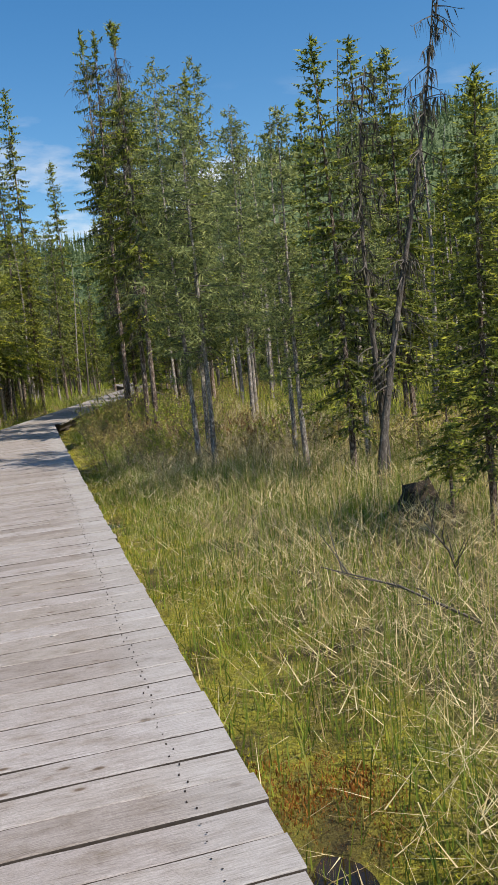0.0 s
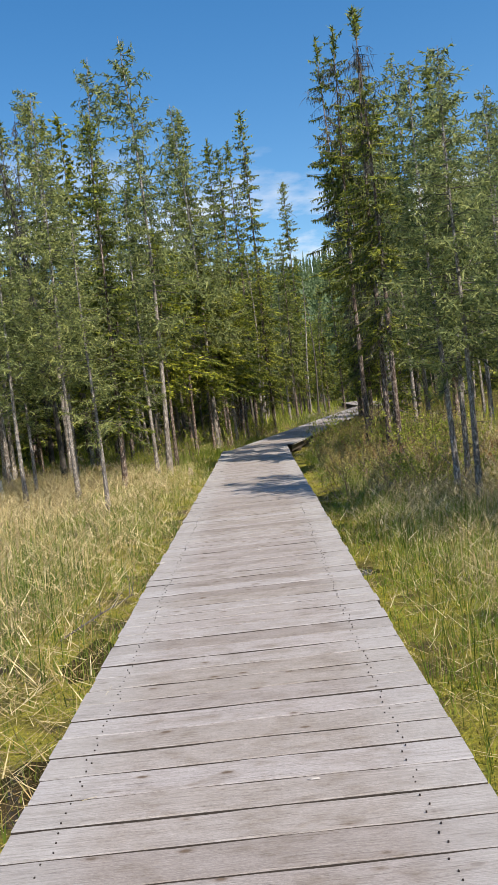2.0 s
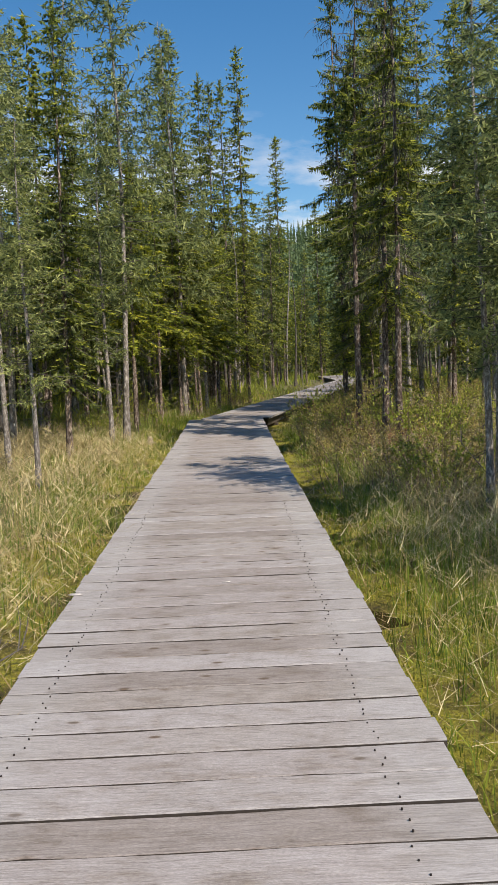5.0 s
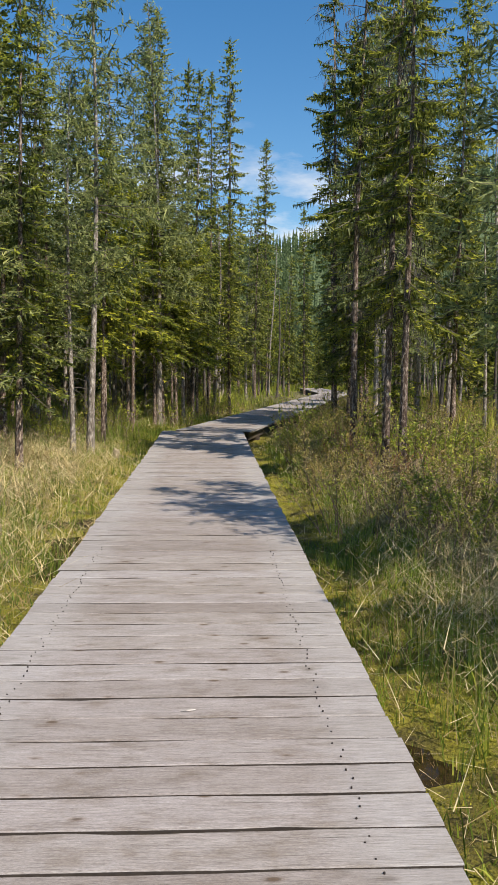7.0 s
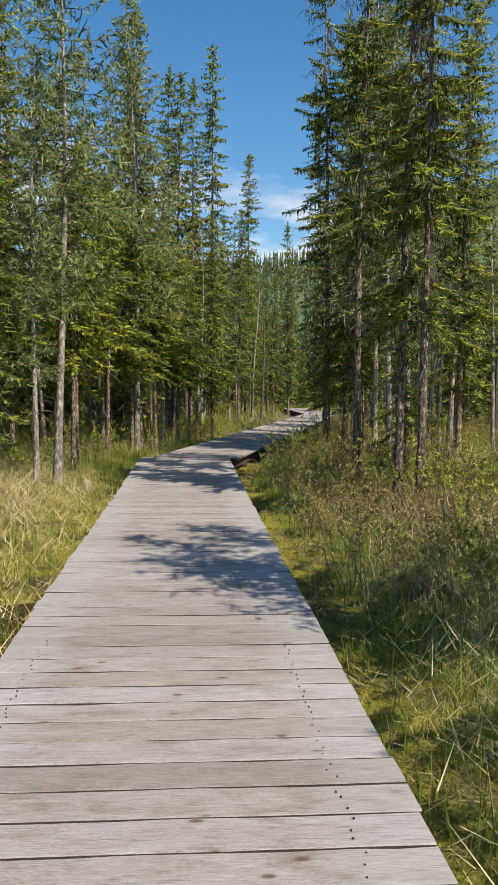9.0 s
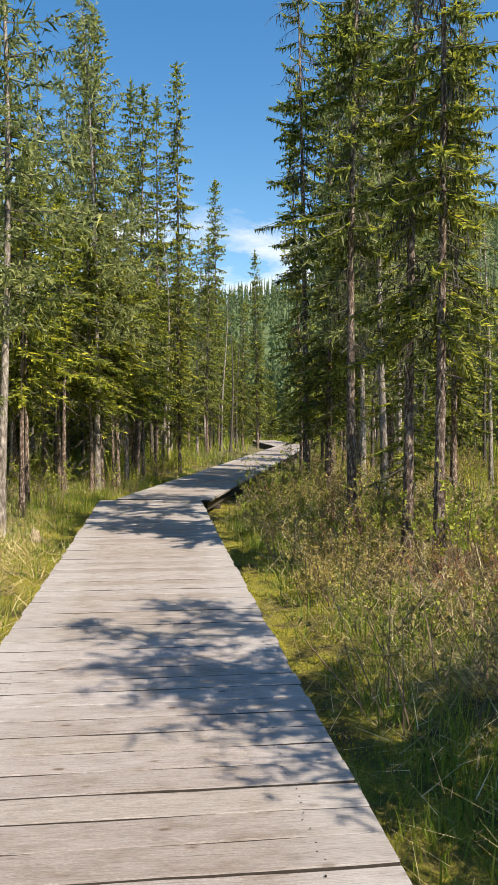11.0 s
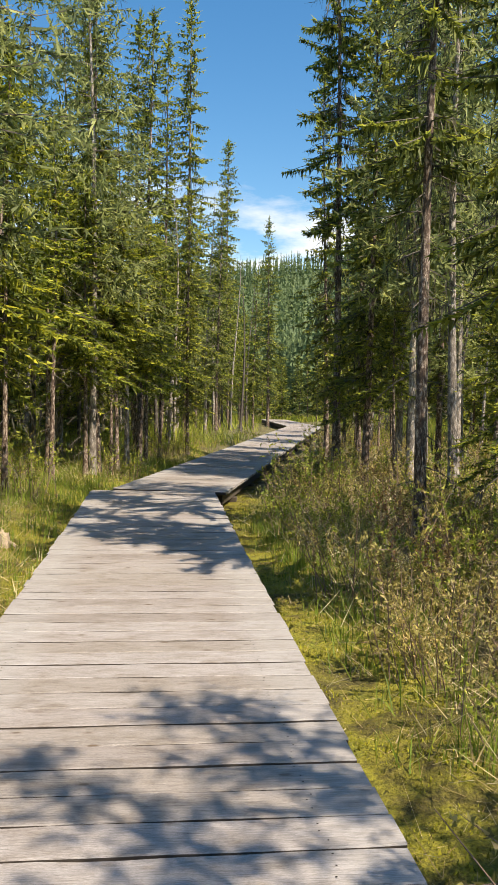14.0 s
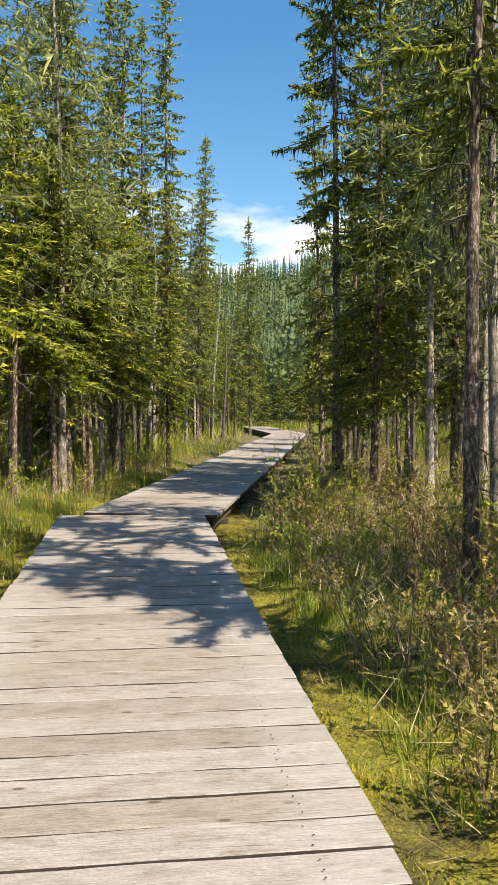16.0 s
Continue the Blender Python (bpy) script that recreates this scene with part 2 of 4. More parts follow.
MOSSY = leafy("moss_tufts", [(0, (0.12, 0.115, 0.018)), (0.5, (0.26, 0.27, 0.03)), (1, (0.44, 0.42, 0.05))], 0.8, 0.3)
RUST = leafy("rusty_moss", [(0, (0.16, 0.055, 0.014)), (0.6, (0.36, 0.15, 0.035)), (1, (0.52, 0.28, 0.08))], 0.8, 0.3)
HEATH = leafy("heath_leaves", [(0, (0.11, 0.095, 0.035)), (0.4, (0.31, 0.28, 0.09)), (0.8, (0.48, 0.42, 0.16)), (1, (0.60, 0.46, 0.25))], 0.65, 0.42)
SHRUBLEAF = leafy("shrub_leaves", [(0, (0.12, 0.175, 0.035)), (0.5, (0.27, 0.335, 0.06)), (1, (0.52, 0.52, 0.11))], 0.55, 0.48)
STEM = plain("shrub_stem", (0.22, 0.15, 0.11), 0.9)
# distance haze is painted in: a lighter, bluer green than the needles have
FARWOOD = leafy("far_woods", [(0, (0.085, 0.130, 0.060)), (0.6, (0.130, 0.185, 0.080)), (1, (0.185, 0.245, 0.095))], 0.8, 0.3, 0.0)


# ---- mesh helpers ----
def mesh_from(name, verts, faces, material, smooth=False):
    me = bpy.data.meshes.new(name)
    me.from_pydata([tuple(v) for v in verts], [], faces)
    me.materials.append(material)
    if smooth:
        me.polygons.foreach_set("use_smooth", [True] * len(me.polygons))
    me.update()
    return me


def part(name, data, parent, label=""):
    ob = new(name, data)
    ob.parent = parent
    return tagged(ob, label) if label else ob


def array_mesh(name, verts, tris, material):
    """A mesh from numpy arrays of corners and triangles."""
    me = bpy.data.meshes.new(name)
    me.vertices.add(len(verts))
    me.vertices.foreach_set("co", np.asarray(verts, np.float32).ravel())
    me.loops.add(len(tris) * 3)
    me.loops.foreach_set("vertex_index", np.asarray(tris, np.int32).ravel())
    me.polygons.add(len(tris))
    me.polygons.foreach_set("loop_start", np.arange(0, len(tris) * 3, 3, dtype=np.int32))
    me.materials.append(material)
    me.update(calc_edges=True)
    me.validate()
    return me


class Soup:
    """Collects tubes and leaf slivers for one mesh."""

    def __init__(self):
        self.v, self.f, self.tips = [], [], []

    def tube(self, points, radii, sides=6):
        n0, ring = len(self.v), []
        pts = [Vector(p) for p in points]
        for i, (p, r) in enumerate(zip(pts, radii)):
            d = (pts[min(i + 1, len(pts) - 1)] - pts[max(i - 1, 0)]).normalized()
            a = d.orthogonal().normalized() if abs(d.z) < 0.9 else Vector((1, 0, 0))
            a = (a - d * a.dot(d)).normalized()
            b = d.cross(a)
            for k in range(sides):
                w = 2 * math.pi * k / sides
                self.v.append(p + (a * math.cos(w) + b * math.sin(w)) * r)
        for i in range(len(pts) - 1):
            for k in range(sides):
                k2 = (k + 1) % sides
                self.f.append((n0 + i * sides + k, n0 + i * sides + k2, n0 + (i + 1) * sides + k2, n0 + (i + 1) * sides + k))

    def sliver(self, p, d, length, width, side=None, tip=False):
        """One needle spray or leaf: a slim pointed blade along d; tip marks new growth."""
        if tip:
            self.tips.append(len(self.f))
        s = (side or d.orthogonal()).normalized() * width * 0.5
        n = len(self.v)
        self.v += [p + s, p + d * length, p - s + d * length * 0.15]
        self.f.append((n, n + 1, n + 2))

    def mesh(self, name, material, smooth=False):
        me = mesh_from(name, self.v, self.f, material[0] if isinstance(material, tuple) else material, smooth)
        if isinstance(material, tuple):
            me.materials.append(material[1])
            for i in self.tips:
                me.polygons[i].material_index = 1
        return me


def rnd(rng, a, b):
    return a + (b - a) * rng.random()


def unit(rng):
    a, z = rng.random() * 2 * math.pi, rng.random() * 2 - 1
    r = math.sqrt(1 - z * z)
    return Vector((r * math.cos(a), r * math.sin(a), z))


# ---- the lie of the land ----
def lerp(v, xs, ys):
    return float(np.interp(v, xs, ys))


def axis_x(y):
    return np.interp(y, [-8, 0, 13, 24, 26.5, 55.2, 72], [-0.26, -0.25, -0.14, 0.02, 0.60, 8.1, 8.7])


def rise(y):
    """Height of the deck: the walkway climbs very gently all along."""
    return np.interp(y, [0, 25.2, 55.2, 90], [0.0, 0.135, 0.38, 0.6])


def land(x, y):
    """Ground height: a wet trough along the boardwalk, hummocky bog beyond it, hills far off. Takes arrays."""
    x, y = np.asarray(x, float), np.asarray(y, float)
    d = np.abs(x - axis_x(y)) - 0.95
    z = -0.32 + 0.24 * np.clip((d - 0.25) / 2.2, 0, 1) + rise(y)
    near = np.exp(-((np.abs(x) + np.abs(y - 20)) / 60.0) ** 2)
    z += near * (0.035 * np.sin(x * 2.3 + 1.7 * np.sin(y * 1.1)) * np.sin(y * 1.9 + 0.7) + 0.03 * np.sin(x * 5.1 + y * 3.3) * np.sin(y * 4.7 - x * 2.2))
    # pools and wet hollows close to the planks
    for px, py, r, dip in ((0.93, 2.45, 0.26, 0.13), (-1.42, 5.9, 0.40, 0.13), (-1.52, 8.0, 0.36, 0.11), (-1.5, 14.3, 0.6, 0.10), (-1.4, 10.6, 0.45, 0.08), (0.98, 9.8, 0.25, 0.11)):
        z -= dip * np.exp(-(((x - px) / r) ** 2 + ((y - py) / (1.7 * r)) ** 2))
    far = np.hypot(x, y - 15)
    az = np.degrees(np.arctan2(x, y - 15 + 1e-9))
    crest = np.interp(az, [-180, -60, -25, -8, 4, 12, 19, 33, 90, 180], [30, 40, 54, 57, 58, 66, 92, 104, 60, 30])
    k = np.clip((far - 90) / 330.0, 0, 1)
    z += crest * k * k * (3 - 2 * k) + near * 0
    z += np.clip((far - 200) / 200, 0, 1) * 5 * np.sin(x * 0.021 + 2) * np.sin(y * 0.017)
    return z


def land_at(x, y):
    return float(land(x, y))


def make_ground():
    def steps(fine, reach, end, at):
        a = np.arange(0, reach, fine)
        g = reach * (end / reach) ** np.linspace(0, 1, 40)
        return at + np.concatenate([-g[::-1], -a[:0:-1], a, g])
    xs, ys = steps(0.20, 8.0, 2500.0, 0.3), np.concatenate([15 - 23.0 * (2500 / 23.0) ** np.linspace(1, 0, 40), np.arange(-7.8, 45, 0.25), 15 + 30.0 * (2500 / 30.0) ** np.linspace(0, 1, 70)])
    X, Y = np.meshgrid(xs, ys)
    Z = land(X, Y)
    v = np.stack([X, Y, Z], -1).reshape(-1, 3)
    nx = len(xs)
    i = (np.arange(len(ys) - 1)[:, None] * nx + np.arange(nx - 1)[None]).ravel()
    t = np.concatenate([np.stack([i, i + 1, i + nx + 1], 1), np.stack([i, i + nx + 1, i + nx], 1)])
    me = array_mesh("ground", v, t, BOG)
    me.polygons.foreach_set("use_smooth", [True] * len(me.polygons))
    return tagged(new("ground", me), "mossy brown and green peat bog ground", "ground", kind="structure")


make_ground()


def make_pool(name, x, y, rx, ry, z):
    bm = bmesh.new()
    ring = [bm.verts.new((x + rx * (1 + 0.12 * math.sin(3 * a) + 0.08 * math.sin(7 * a)) * math.cos(a), y + ry * (1 + 0.1 * math.cos(4 * a)) * math.sin(a), z)) for a in [2 * math.pi * k / 40 for k in range(40)]]
    bm.faces.new(ring)
    me = bpy.data.meshes.new(name)
    bm.to_mesh(me)
    bm.free()
    me.materials.append(WATER)
    tagged(new(name, me), "dark brown still bog water beside the boardwalk", "water", kind="structure")


for spot in ((0.93, 2.45, 0.26, 0.32, -0.40), (-1.42, 5.9, 0.40, 0.9, -0.372), (-1.52, 8.0, 0.36, 0.9, -0.345), (-1.5, 14.3, 0.7, 1.2, -0.30), (-1.4, 10.6, 0.5, 1.0, -0.32), (0.98, 9.8, 0.17, 0.42, -0.325)):
    make_pool("water", *spot)


# ---- boardwalk ----
PITCH = 0.2035
BEND_Y, KINK = 25.25, (8.1, 55.2)
LEFT_Y, LEFT_X = (-8, 0, 7.9, 13.8, 19.6, 25.4), (-1.14, -1.12, -1.06, -0.99, -0.912, -0.866)
RIGHT_Y, RIGHT_X = (-8, 0, 5.9, 10.9, 14.8, 19.6, 25.2), (0.54, 0.62, 0.672, 0.737, 0.792, 0.857, 0.975)


def plank_mesh(rng, k):
    """One worn plank, 1.8 m by 0.196 m by 0.04 m, its edges slightly chipped and rounded."""
    n, half, bm = 14, 0.9, bmesh.new()
    rows = []
    for i in range(n + 1):
        x = -half + 2 * half * i / n
        lo, hi = -0.0978 + rnd(rng, 0, 0.003), 0.0978 - rnd(rng, 0, 0.003)
        if rng.random() < 0.10:
            hi -= rnd(rng, 0.003, 0.010)
        cup = 0.002 * math.sin(i * 0.9 + k)
        prof = [(lo, -0.04), (lo, -0.004), (lo + 0.004, cup), (hi - 0.004, cup), (hi, -0.004), (hi, -0.04)]
        rows.append([bm.verts.new((x, y, z)) for y, z in prof])
    for a, b in zip(rows, rows[1:]):
        for j in range(5):
            bm.faces.new((a[j], b[j], b[j + 1], a[j + 1]))
    bm.faces.new(rows[0])
    bm.faces.new(rows[-1][::-1])
    bmesh.ops.recalc_face_normals(bm, faces=bm.faces)
    me = bpy.data.meshes.new("plank")
    bm.to_mesh(me)
    bm.free()
    me.materials.append(PLANK)
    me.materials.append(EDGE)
    # long side faces take the gap-shade colour, so the joints read dark
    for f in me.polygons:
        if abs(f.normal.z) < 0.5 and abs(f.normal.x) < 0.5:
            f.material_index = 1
    return me


def nail_mesh():
    bm = bmesh.new()
    bmesh.ops.create_cone(bm, cap_ends=True, segments=7, radius1=0.0038, radius2=0.0032, depth=0.006)
    me = bpy.data.meshes.new("nail")
    bm.to_mesh(me)
    bm.free()
    me.materials.append(NAIL)
    return me


def beam(name, a, b, w, h, parent, label=""):
    """A squared timber from a to b (its top middle line), slightly bevelled."""
    a, b = Vector(a), Vector(b)
    d = b - a
    bm = bmesh.new()
    bmesh.ops.create_cube(bm, size=1)
    bmesh.ops.scale(bm, vec=(w, d.length, h), verts=bm.verts)
    bmesh.ops.bevel(bm, geom=bm.edges[:], offset=0.008, segments=1, affect="EDGES")
    m = Matrix.Translation((a + b) / 2 - Vector((0, 0, h / 2))) @ d.to_track_quat("Y", "Z").to_matrix().to_4x4()
    bmesh.ops.transform(bm, matrix=m, verts=bm.verts)
    me = bpy.data.meshes.new(name)
    bm.to_mesh(me)
    bm.free()
    me.materials.append(BEAM)
    return part(name, me, parent, label)


def boardwalk_course():
    """Middle, direction and length of every plank, from behind the start to past the second bend."""
    out, y = [], -7.5
    while y < BEND_Y:
        l, r = lerp(y, LEFT_Y, LEFT_X), lerp(y, RIGHT_Y, RIGHT_X)
        out.append(((l + r) / 2, y, float(rise(y)), -0.6, r - l))
        y += PITCH
    ax, ay = 0.31, BEND_Y + 0.06
    turn = math.atan2(KINK[0] - ax, KINK[1] - ay)
    while ay < KINK[1]:
        out.append((ax, ay, float(rise(ay)), -math.degrees(turn), 1.76))
        ax, ay = ax + PITCH * math.sin(turn), ay + PITCH * math.cos(turn)
    turn = 0.035
    for _ in range(70):
        out.append((ax, ay, float(rise(ay)) + 0.004, -math.degrees(turn), 1.76))
        ax, ay = ax + PITCH * math.sin(turn), ay + PITCH * math.cos(turn)
    return out


def make_boardwalk():
    rng = random.Random(4)
    walkway = tagged(new("boardwalk"), "weathered grey boardwalk of crosswise planks over wet bog", "boardwalk")
    kinds = [plank_mesh(rng, k) for k in range(9)]
    nail = nail_mesh()
    far_nails, used = [], 0
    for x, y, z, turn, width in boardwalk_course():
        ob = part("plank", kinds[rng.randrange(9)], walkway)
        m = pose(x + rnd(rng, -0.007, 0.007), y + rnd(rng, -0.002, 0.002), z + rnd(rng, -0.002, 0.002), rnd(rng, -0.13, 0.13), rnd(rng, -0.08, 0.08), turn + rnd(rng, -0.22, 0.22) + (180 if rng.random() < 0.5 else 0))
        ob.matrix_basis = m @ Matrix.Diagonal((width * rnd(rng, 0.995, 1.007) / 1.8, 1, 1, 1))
        base = pose(x, y, z, 0, 0, turn)
        for off in (-0.69, 0.63):
            for dy in (-0.058, 0.002, 0.060):
                q = base @ Vector((off + rnd(rng, -0.018, 0.018), dy + rnd(rng, -0.016, 0.012), 0.0025))
                if 2.5 < y < 17.0 and used < 296:
                    used += 1
                    n = part("nail", nail, walkway)
                    n.matrix_basis = Matrix.Translation(q)
                else:
                    far_nails.append(q)
    soup = Soup()
    for q in far_nails:
        n0 = len(soup.v)
        soup.v += [q + Vector((0.0040 * math.cos(a), 0.0040 * math.sin(a), 0.001)) for a in (0, 1.05, 2.09, 3.14, 4.19, 5.24)]
        soup.f.append(tuple(range(n0, n0 + 6)))
    tagged(part("nails", soup.mesh("nails", NAIL), walkway), kind="stuff")
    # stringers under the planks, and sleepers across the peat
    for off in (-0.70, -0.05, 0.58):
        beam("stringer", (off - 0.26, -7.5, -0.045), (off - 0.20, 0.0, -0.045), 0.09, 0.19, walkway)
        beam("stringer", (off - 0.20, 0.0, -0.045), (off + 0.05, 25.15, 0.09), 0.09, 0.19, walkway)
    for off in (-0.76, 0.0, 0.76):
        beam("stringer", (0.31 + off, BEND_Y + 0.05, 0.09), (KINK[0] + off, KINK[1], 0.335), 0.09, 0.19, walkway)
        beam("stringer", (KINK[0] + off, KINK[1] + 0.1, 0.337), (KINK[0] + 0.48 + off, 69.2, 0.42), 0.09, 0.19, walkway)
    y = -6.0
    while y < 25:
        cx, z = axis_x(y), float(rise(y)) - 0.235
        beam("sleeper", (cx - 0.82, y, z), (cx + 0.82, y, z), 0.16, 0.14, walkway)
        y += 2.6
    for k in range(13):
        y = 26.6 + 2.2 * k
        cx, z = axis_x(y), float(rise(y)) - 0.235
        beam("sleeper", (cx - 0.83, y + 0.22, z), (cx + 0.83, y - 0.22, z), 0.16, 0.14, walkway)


make_boardwalk()


# ---- trees ----
def trunk_soup(rng, h, r, sides=8, wander=0.05, lean=0.0):
    s, pts, rad = Soup(), [], []
    a, b = rng.random() * 6, rng.random() * 6
    n = 12
    for i in range(n + 1):
        f = i / n
        pts.append(Vector((wander * math.sin(3 * f + a) * f * 2 + lean * h * f, wander * math.sin(2.4 * f + b) * f * 2, h * f - (0.12 if i == 0 else 0))))
        rad.append(r * (1 - f) ** 1.05 * (1 + 0.35 * math.exp(-f * 40)) + 0.006)
    s.tube(pts, rad, sides)
    return s, pts


def along(pts, f):
    i = min(int(f * (len(pts) - 1)), len(pts) - 2)
    k = f * (len(pts) - 1) - i
    return pts[i].lerp(pts[i + 1], k)


def dead_limbs(rng, pts, lo, hi, count, reach, s, lichen=None, hang=5):
    """Bare drooping twigs on the lower trunk, with beard lichen where given."""
    for _ in range(count):
        f = rnd(rng, lo, hi)
        p, a = along(pts, f), rng.random() * 2 * math.pi
        d = Vector((math.cos(a), math.sin(a), rnd(rng, -0.55, 0.1)))
        L = reach * rnd(rng, 0.35, 1.0)
        q = [p, p + d * L * 0.5 + Vector((0, 0, -0.02)), p + d * L + Vector((0, 0, -0.22 * L))]
        s.tube(q, (0.010, 0.006, 0.002), 3)
        for _ in range(2):
            w = q[1].lerp(q[2], rng.random())
            e = (d + unit(rng) * 0.8).normalized()
            s.tube([w, w + e * L * 0.35 + Vector((0, 0, -0.05))], (0.005, 0.0015), 3)
        if lichen is not None:
            for _ in range(hang):
                w = p.lerp(q[2], rng.random())
                lichen.sliver(w, Vector((rnd(rng, -0.3, 0.3), rnd(rng, -0.3, 0.3), -1)).normalized(), rnd(rng, 0.08, 0.28), rnd(rng, 0.010, 0.026), unit(rng))


def bough(rng, leaf, wood, p, out, L, lift, step, slim=1.0, fresh=0.5, size=1.0):
    """One layered bough: a sagging spine with an upturned tip, side sprays, and twiglets hanging below it."""
    side = Vector((-out.y, out.x, 0))
    mid = p + out * L * 0.55 + Vector((0, 0, (lift - 0.16) * L * 0.55))
    tip = p + out * L + Vector((0, 0, (lift - 0.10) * L + 0.05 * L))
    if L > (0.45 if slim < 1.2 else 1.0):
        wood.tube([p, tip], (0.007 + 0.005 * L, 0.002), 3)
    m = max(3, int(L / step))
    for i in range(m):
        k = 0.10 + 0.90 * (i + rng.random()) / m
        c = p.lerp(mid, k / 0.55) if k < 0.55 else mid.lerp(tip, (k - 0.55) / 0.45)
        w = ((1.05 - 0.78 * k) * L * 0.36 + 0.07) * size
        for sgn in (-1, 1):
            d = (side * sgn * rnd(rng, 0.35, 1.0) + out * rnd(rng, 0.4, 1.0) + Vector((0, 0, rnd(rng, -0.55, 0.12)))).normalized()
            ln = w * rnd(rng, 0.55, 1.1)
            new_growth = rng.random() < fresh * (0.15 + 0.85 * k)
            leaf.sliver(c, d, ln * 0.85, (0.050 + 0.20 * ln) * slim, Vector((0, 0, 1)).cross(d) + unit(rng) * 0.8, new_growth)
            if ln > 0.10:
                c2 = c + d * ln * rnd(rng, 0.3, 0.7)
                d2 = (d * 0.7 + out * 0.4 + side * rnd(rng, -0.8, 0.8) + Vector((0, 0, rnd(rng, -0.3, 0.2)))).normalized()
                leaf.sliver(c2, d2, ln * rnd(rng, 0.4, 0.65), (0.050 + 0.12 * ln) * slim, Vector((0, 0, 1)).cross(d2) + unit(rng) * 0.8, new_growth)
        # hanging twiglet
        d = (out * rnd(rng, -0.1, 0.5) + side * rnd(rng, -0.5, 0.5) + Vector((0, 0, -1))).normalized()
        leaf.sliver(c, d, (0.07 + 0.20 * L * (1.1 - k)) * rnd(rng, 0.5, 1.2), 0.075 * slim, unit(rng))
    leaf.sliver(mid.lerp(tip, 0.6), (out + Vector((0, 0, 0.25))).normalized(), 0.12 + 0.12 * L, 0.05 * slim, side, True)


def make_spruce(seed, h, wide, bare, step=0.085, needles=SPRUCE, label="", beard=0, slim=1.0, tiers=1.0, category="spruce tree", fresh=0.5, full=0.80, clump=0.26, size=1.0):
    """Narrow northern spruce: tapering trunk, dead twigs low down, close tiers of drooping boughs with gaps, a club-like tip."""
    rng = random.Random(seed)
    tree = new("spruce_tree")
    ts, pts = trunk_soup(rng, h, 0.0047 * h + 0.016)
    part("trunk", ts.mesh("trunk", BARK_SPRUCE, True), tree)
    wood, leaf, beardy = Soup(), Soup(), Soup()
    dead_limbs(rng, pts, 0.08, bare + 0.22, 9 + 10 * (beard > 0), 0.6, wood, beardy if beard else None)
    if beard:
        dead_limbs(rng, pts, bare, 0.92, 8 * beard, 0.6, wood, beardy, 12)
    z = bare * h
    while z < h - 0.10:
        g = (z - bare * h) / (h * (1 - bare))
        span = wide * ((1 - g) ** 0.75) * (0.72 + 0.28 * min(1, g * 6)) + 0.13
        if g > 0.88:
            span += 0.05
        thick = full + clump * math.sin(z * 1.7 + seed) * math.sin(z * 0.8 + 2 * seed)
        n = rng.choice((5, 6, 7)) if g < 0.8 else 6
        a0 = rng.random() * 6.28
        for i in range(n):
            if rng.random() > thick:
                continue
            a, L = a0 + 6.28 * i / n + rnd(rng, -0.5, 0.5), span * rnd(rng, 0.45, 1.25)
            p = along(pts, min(0.995, z / h + rnd(rng, -0.012, 0.012)))
            bough(rng, leaf, wood, p, Vector((math.cos(a), math.sin(a), 0)), L, 0.75 * (g - 0.62) + rnd(rng, -0.22, 0.10), step, slim, fresh * (1 if rng.random() < 0.6 else 0.2), size)
        z += rnd(rng, 0.13, 0.24) * (1 - 0.45 * g) * tiers
    for _ in range(90):
        c = along(pts, 1 - 0.06 * rng.random())
        leaf.sliver(c, (unit(rng) + Vector((0, 0, 0.5))).normalized(), rnd(rng, 0.08, 0.20), 0.045, unit(rng), rng.random() < 0.3)
    tagged(part("deadwood", wood.mesh("deadwood", TWIG), tree), kind="stuff")
    part("crown", leaf.mesh("crown", (needles, GOLDTIPS if needles == GOLD else TIPS)), tree)
    if beard:
        tagged(part("lichen", beardy.mesh("lichen", LICHEN), tree, "grey-black beard lichen"), kind="stuff")
    return tagged(tree, label, category, "conifers along the boardwalk")


